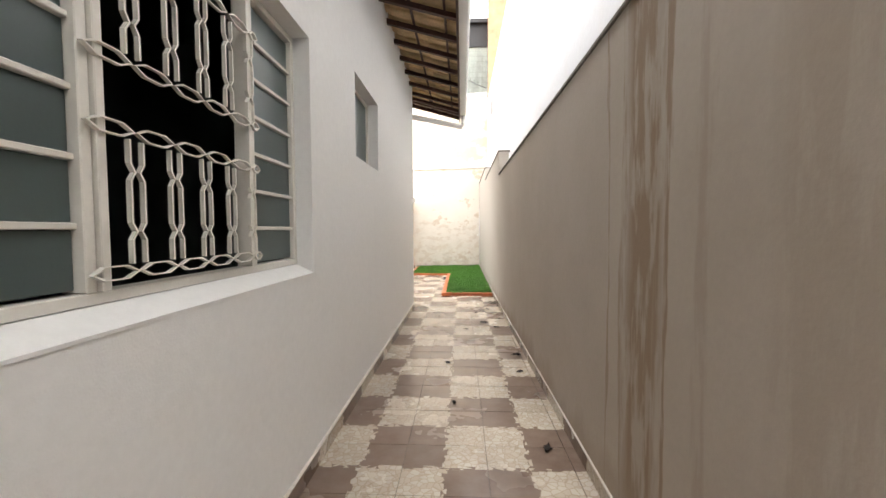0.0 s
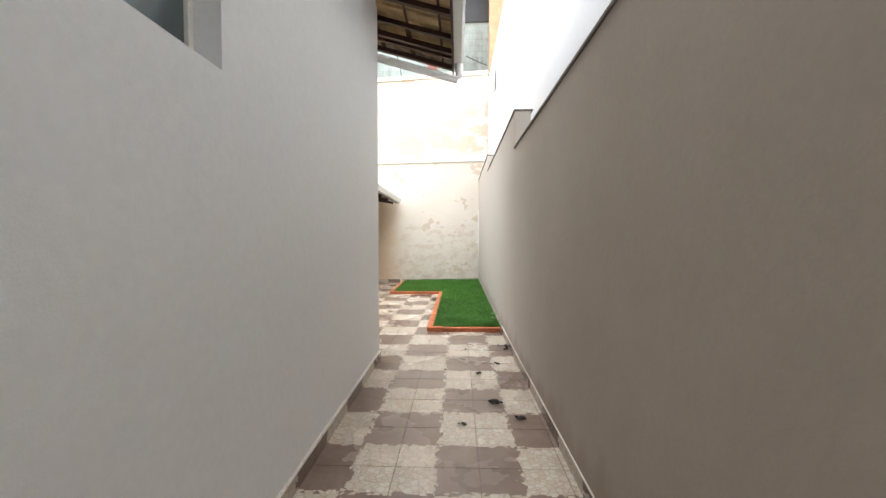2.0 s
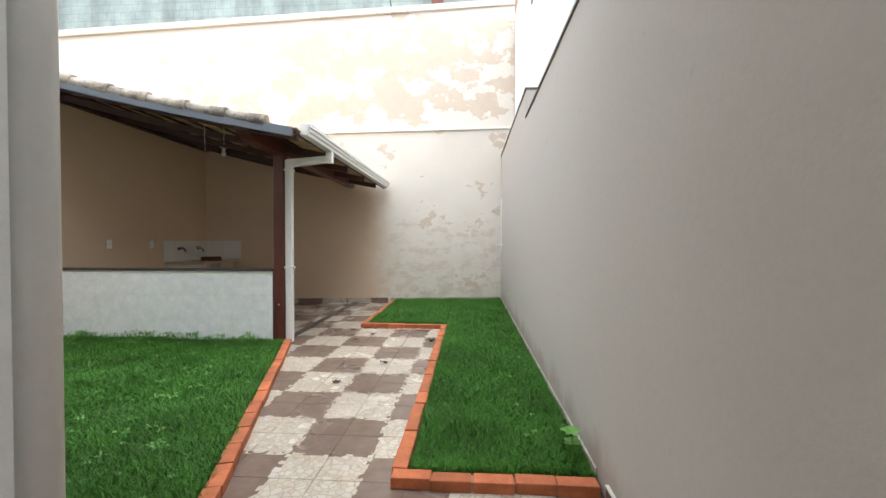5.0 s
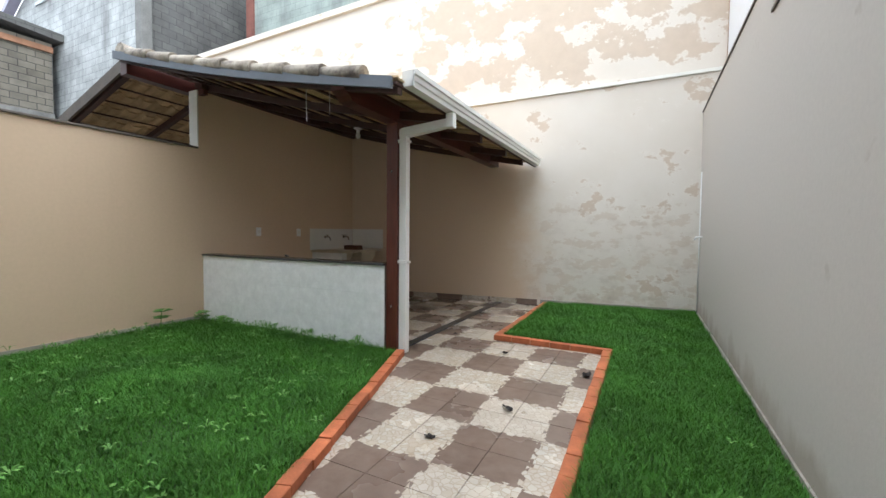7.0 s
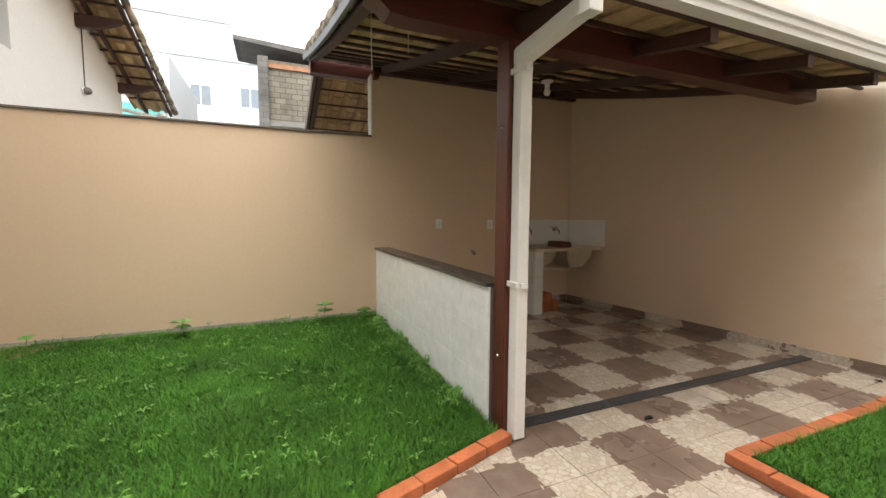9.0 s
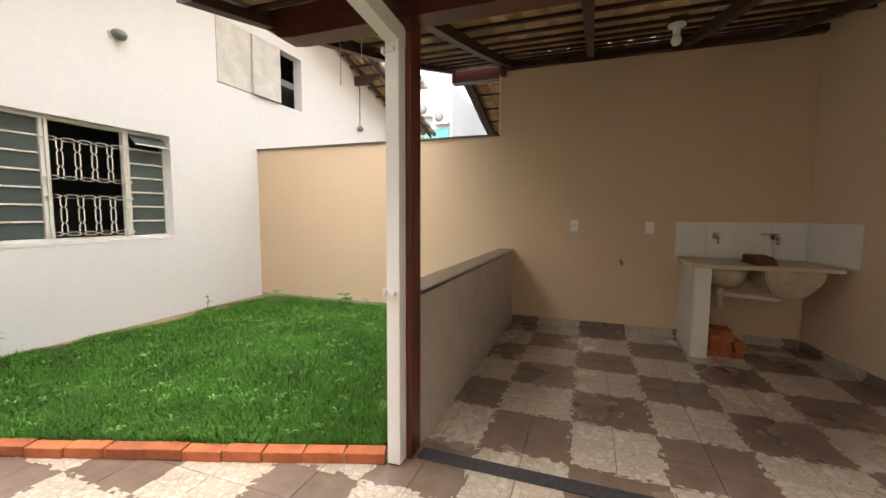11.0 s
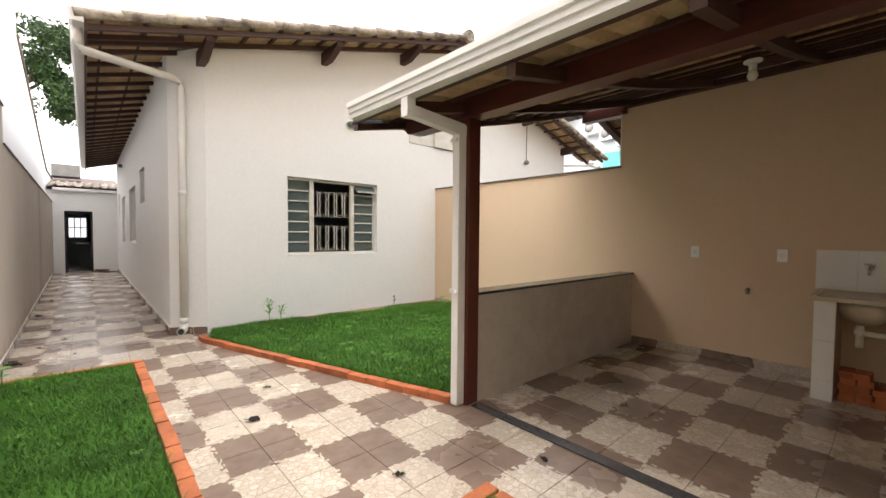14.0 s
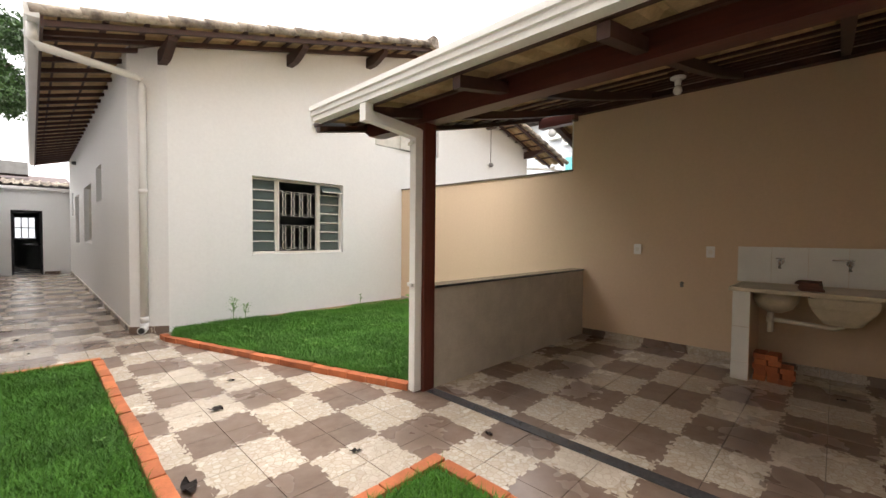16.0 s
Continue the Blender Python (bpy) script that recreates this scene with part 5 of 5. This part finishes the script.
for i, (x, y, s) in enumerate(((-0.84, 9.70, .10), (-1.24, 10.87, .07), (-0.46, 10.59, .14), (-1.96, 11.29, .06), (-1.12, 9.15, .07), (0.49, 2.29, .09), (0.51, 3.55, .08), (0.56, 4.08, .07),
                               (-0.06, 2.9, .05), (-0.14, 3.78, .07), (0.54, 4.03, .10), (0.53, 7.04, .12), (0.05, 5.1, .06), (0.3, 5.45, .11), (0.45, 5.2, .08), (0.2, 6.1, .08), (0.4, 6.4, .08),
                               (0.55, 6.9, .09), (0.1, 6.9, .05), (-0.1, 6.2, .04), (0.35, 1.3, .08), (0.5, 0.3, .08), (0.3, -0.7, .08), (0.5, -1.6, .09), (0.2, -2.3, .07), (-0.3, -0.9, .06), (0.55, -2.9, .07), (-0.4, 12.1, .05), (-4.35, 12.9, .06), (-1.7, 13.4, .07))):
    litter(x, y, s, i)

# ---- surroundings ----
nsr = thing("neighbour_shelter", "neighbouring shelter roof sloping away, seen from below", "roof")


def nz(x):
    return 3.06 - (-5.35 - x) * 0.30


for i in range(8):
    x = -5.55 - i * COURSE
    part("batten", boxes((x - 0.011, 9.75, nz(x) - 0.02, x + 0.011, 12.9, nz(x) - 0.002)), M_BATTEN, nsr)
for y in (9.78, 10.7, 11.6, 12.5):
    part("rafter", prism([(-5.33, nz(-5.33) - 0.03), (-8.2, nz(-8.2) - 0.03), (-8.2, nz(-8.2) - 0.11), (-5.33, nz(-5.33) - 0.11)], "y", y - 0.03, y + 0.03), M_BATTEN, nsr)
part("verge_board", prism([(-5.36, nz(-5.36) + 0.05), (-8.3, nz(-8.3) + 0.05), (-8.3, nz(-8.3) - 0.09), (-5.36, nz(-5.36) - 0.09)], "y", 9.70, 9.73), M_COPING, nsr)
lay_tiles(nsr, -5.4, -8.2, 9.74, 12.9, nz, TM, -1)
structure("wall_neighbour_shelter", boxes((-8.6, 12.92, 0, -5.2, 13.1, 3.0)), M_TAN, "tan wall of the neighbouring shelter", "wall")


def house_box(name, label, dims, mat_, cat="building"):
    t = thing(name, label, cat)
    part("wall", boxes(dims), mat_, t)
    return t


def facade_window(parent, x0, x1, z0, z1, y=None, x=None, w=None, glass=None):
    """A framed window on a facade facing +x (x given) or -y (y given)."""
    g = glass or M_APTGLASS
    if x is not None:
        f = part("window", boxes((x, x0, z0, x + 0.05, x1, z1), bev=0.01), M_PIPE, parent)
        mid = (x0 + x1) / 2
        for a, b in ((x0 + 0.05, mid - 0.03), (mid + 0.03, x1 - 0.05)):
            part("pane", boxes((x + 0.05, a, z0 + 0.05, x + 0.056, b, z1 - 0.05)), g, f)


apt = house_box("apartment_building", "white apartment building beyond the garden wall", (-42, -2.5, 0, -30, 10.4, 10.9), M_APT)
part("penthouse", boxes((-42, -7, 0, -30.5, 7.0, 13.4)), M_APT, apt)
part("parapet", boxes((-42.1, -2.6, 10.9, -29.9, 10.5, 11.05)), M_APT, apt)
part("parapet", boxes((-42.1, -7.1, 13.4, -30.4, 7.1, 13.55)), M_APT, apt)
# solid panel in place of the terrace recess, its shade in the tone
part("balcony", boxes((-30.5, 0.8, 11.1, -30.3, 5.6, 12.9)), simple("balcony_shade_paint", (0.62, 0.58, 0.50), 0.8), apt, "flat cream panel in a shade tone for the open roof terrace")
for y, zz in ((4.7, 8.0), (7.5, 8.1), (1.9, 8.0), (4.7, 5.0), (7.5, 5.0), (1.9, 5.0)):
    facade_window(apt, y, y + 1.2, zz, zz + 1.3, x=-30.0 + 0.002)

gb = house_box("unfinished_building", "unfinished grey block building with a flat slab roof", (-24, 9.0, 0, -17.0, 13.2, 6.95), M_GREYBLOCK)
part("pillar", boxes((-16.99, 8.85, 0, -16.8, 9.2, 7.0)), M_DARKBLOCK, gb)
part("pillar", boxes((-16.99, 11.5, 0, -16.9, 11.72, 6.6)), M_CONC, gb)
part("ring_beam", boxes((-16.995, 9.2, 4.55, -16.93, 13.2, 4.75)), M_CONC, gb)
part("brick_course", boxes((-16.995, 9.2, 6.65, -16.92, 13.2, 6.82)), M_MORTAR, gb)
part("roof_slab", prism([(8.1, 7.4), (13.4, 7.02), (13.4, 7.25), (8.1, 7.55)], "x", -19.0, -16.7), M_DARKBLOCK, gb)

wb2 = house_box("whitewashed_building", "tall whitewashed block building with dark streaks", (-20.7, 13.4, 0, -12.35, 17.5, 7.2), M_WASH)
part("wall", prism([(-20.7, 7.2), (-12.35, 7.2), (-12.35, 11.0), (-16.0, 11.0), (-20.7, 8.5)], "y", 13.41, 17.5), M_WASH, wb2)
part("corner_pillar", boxes((-12.5, 13.34, 0, -12.2, 13.6, 11.0)), M_CONC, wb2)
part("side_wall", boxes((-12.35, 13.6, 0, -12.3, 17.5, 11.0)), M_DARKBLOCK, wb2)
gl = prism([(-21.2, 8.2), (-15.8, 11.1), (-15.8, 11.35), (-21.2, 8.45)], "y", 13.1, 13.38)
part("verge_board", gl, simple("lilac_painted_board", (0.42, 0.40, 0.52), 0.6), wb2)
for k in range(5):
    part("louvre", boxes((-18.6 + k * 0.2, 13.36, 8.6 + k * 0.2, -16.9, 13.395, 8.7 + k * 0.2)), M_APT, wb2)

gw = house_box("green_building", "pale green block house behind the back wall", (-11.3, 16.0, 0, 1.6, 22, 8.35), M_GREEN)
for x in (-11.45, -0.98):
    part("column", boxes((x, 15.93, 0, x + 0.3, 16.0, 8.35)), M_REDCOL, gw)
part("dark_band", boxes((-1.4, 15.95, 8.35, 1.5, 20, 9.2)), M_BLACK, gw)
part("roof", boxes((-11.6, 15.8, 9.2, 1.6, 22, 9.35)), M_BLACK, gw)
part("upper_wall", boxes((-11.3, 16.6, 8.35, -1.4, 22, 9.2)), M_GREEN, gw)
wires = thing("fence_wire", "dark wire bracket on the back wall's coping", "wire")
part("bracket", tube([(-1.55, 13.8, 5.65), (-1.6, 13.8, 6.0), (-1.68, 13.75, 6.3)], 0.012, 6), M_WIRE, wires)
part("bracket", tube([(0.25, 13.95, 6.35), (0.55, 13.95, 6.2), (0.84, 13.95, 6.08)], 0.012, 6), M_WIRE, wires)
for k in range(4):
    part("spike", tube([(0.3 + k * 0.13, 13.95, 6.32 - k * 0.065), (0.3 + k * 0.13, 13.95, 6.43 - k * 0.065)], 0.006, 5), M_WIRE, wires)

# house beyond the twin's eave, with air conditioners
nh = house_box("neighbour_house", "white house with air conditioners beyond the eave", (-19, -8, 0, -14.2, 6.6, 5.75), M_APT)
part("roof", prism([(-13.3, 5.76), (-16.6, 6.9), (-20, 5.76), (-20, 5.95), (-16.6, 7.1), (-13.3, 5.95)], "y", -8.4, 4.4), M_TILE_OLD, nh, "brown tiled roof")
part("glass_panel", boxes((-14.19, 5.4, 2.6, -14.13, 6.5, 4.3)), M_TEAL, nh, "teal glass panel")
for k in range(3):
    ac = thing("air_conditioner", "white outdoor air conditioning unit on a wall", "air conditioner", "row of air conditioners")
    yy = 4.75 + k * 0.62
    zz = 5.02 - k * 0.3
    part("case", boxes((-14.19, yy, zz, -13.9, yy + 0.56, zz + 0.5), bev=0.02), M_PIPE, ac)
    part("fan_grille", lathe([(0, 0), (0.18, 0), (0.18, 0.015), (0, 0.02)], (-13.9, yy + 0.22, zz + 0.25), 18, "x"), M_CONC, ac)
structure("wall_twin_side", boxes((-9.4, DY, 0, -9.25, EY - 0.17, 3.6)), M_HOUSE, "white side wall of the twin house", "wall")
hook = thing("security_lamp", "small white lamp under the neighbouring eave", "lamp")
part("body", lathe([(0, 0), (0.06, 0.0), (0.08, 0.04), (0.03, 0.07), (0, 0.07)], (-9.9, 7.25, 3.148), 14), M_PLASTIC, hook)
part("pipe", tube([(-10.35, 7.25, 3.20), (-10.35, 7.25, 3.12), (-9.9, 7.2, 3.12), (-9.38, 6.74, 3.12)], 0.03, 10), M_PIPE, hook)

# ---- tree beyond the street ----
tree = thing("tree", "leafy green street tree beyond the houses", "tree")
part("trunk", tube([(2.5, -13.5, 0), (2.55, -13.6, 3), (2.3, -13.4, 5.5), (2.0, -13.5, 9.6)], 0.2, 10, taper=[0.28, 0.22, 0.16, 0.06]), M_BARK, tree)
for k in range(7):
    a = k * 0.9
    part("limb", tube([(2.2, -13.45, 6.0 + 0.4 * k), (2.0 + math.cos(a) * 0.8, -13.45 + math.sin(a) * 0.8, 6.7 + 0.45 * k), (1.9 + math.cos(a) * 1.6, -13.45 + math.sin(a) * 1.6, 7.2 + 0.45 * k)], 0.05, 6, taper=[0.08, 0.05, 0.015]), M_BARK, tree)
cb = bmesh.new()
rr = random.Random(4)
blobs = [(rr.uniform(-1.5, 1.6), rr.uniform(-1.5, 1.5), rr.uniform(6.9, 10.6), rr.uniform(0.45, 0.85)) for _ in range(36)]
for bx_, by_, bz_, br_ in blobs:
    for k in range(320):
        v = Vector((rr.gauss(0, 1), rr.gauss(0, 1), rr.gauss(0, 1))).normalized() * br_ * rr.uniform(0.35, 1.1)
        c = Vector((1.5 + bx_, -13.5 + by_, bz_)) + v
        a, b = Vector((rr.gauss(0, 1), rr.gauss(0, 1), rr.gauss(0, 1))).normalized(), Vector((rr.gauss(0, 1), rr.gauss(0, 1), rr.gauss(0, 1))).normalized()
        s = rr.uniform(0.08, 0.15)
        b = (b - a * b.dot(a)).normalized()
        cb.faces.new([cb.verts.new(c + q) for q in (a * s, b * s * 0.4, -a * s, -b * s * 0.4)])
part("crown", cb, M_LEAF, tree)
structure("backdrop_street", boxes((-12, -30, 0, 12, -29.5, 3.4)), M_APT, "pale house fronts across the street", "backdrop")

# ---- floor tiles ----
floor = structure("floor", boxes((-4.98, EY - 0.1, -0.02, RX + 0.05, 13.9, -0.006)), M_GROUT, "brown and pale mosaic patterned tile floor", "floor")
part("bed", boxes((WX - 0.05, DY, -0.02, 0.78, EY - 0.1, -0.006)), M_GROUT, floor)
ft = boxes((-TILE / 2 + 0.0018, -TILE / 2 + 0.0018, -0.012, TILE / 2 - 0.0018, TILE / 2 - 0.0018, 0.0), bev=0.0012)
fme = bpy.data.meshes.new("tile")
ft.to_mesh(fme)
ft.free()
fme.materials.append(M_FLOOR)
YARD = [(-5.3, 10.2), (-2.4, 10.2), (-1.3, 6.6), (0.7, 6.6), (0.7, 7.95), (-0.1, 7.95), (-0.1, 11.6), (-1.2, 11.6), (-1.2, 13.8), (-5.3, 13.4)]
PASS = [(-0.95, DY + 0.1), (0.85, DY + 0.1), (0.85, 6.9), (-0.95, 6.9)]
for k in range(-14, 4):
    for j in range(-24, 22):
        x, y = TX + (k + 0.5) * TILE, TY + (j + 0.5) * TILE
        if (inside(YARD, x, y) or inside(PASS, x, y)) and not (x < -1.2 and y < 6.5):
            o = new("tile", fme)
            o.parent = floor
            o.matrix_basis = pose(x, y, 0)
            if x < -5.0:        # cut tiles along the tan wall
                o.matrix_basis = pose(-4.965, y, 0)
                o.scale.x = 0.32
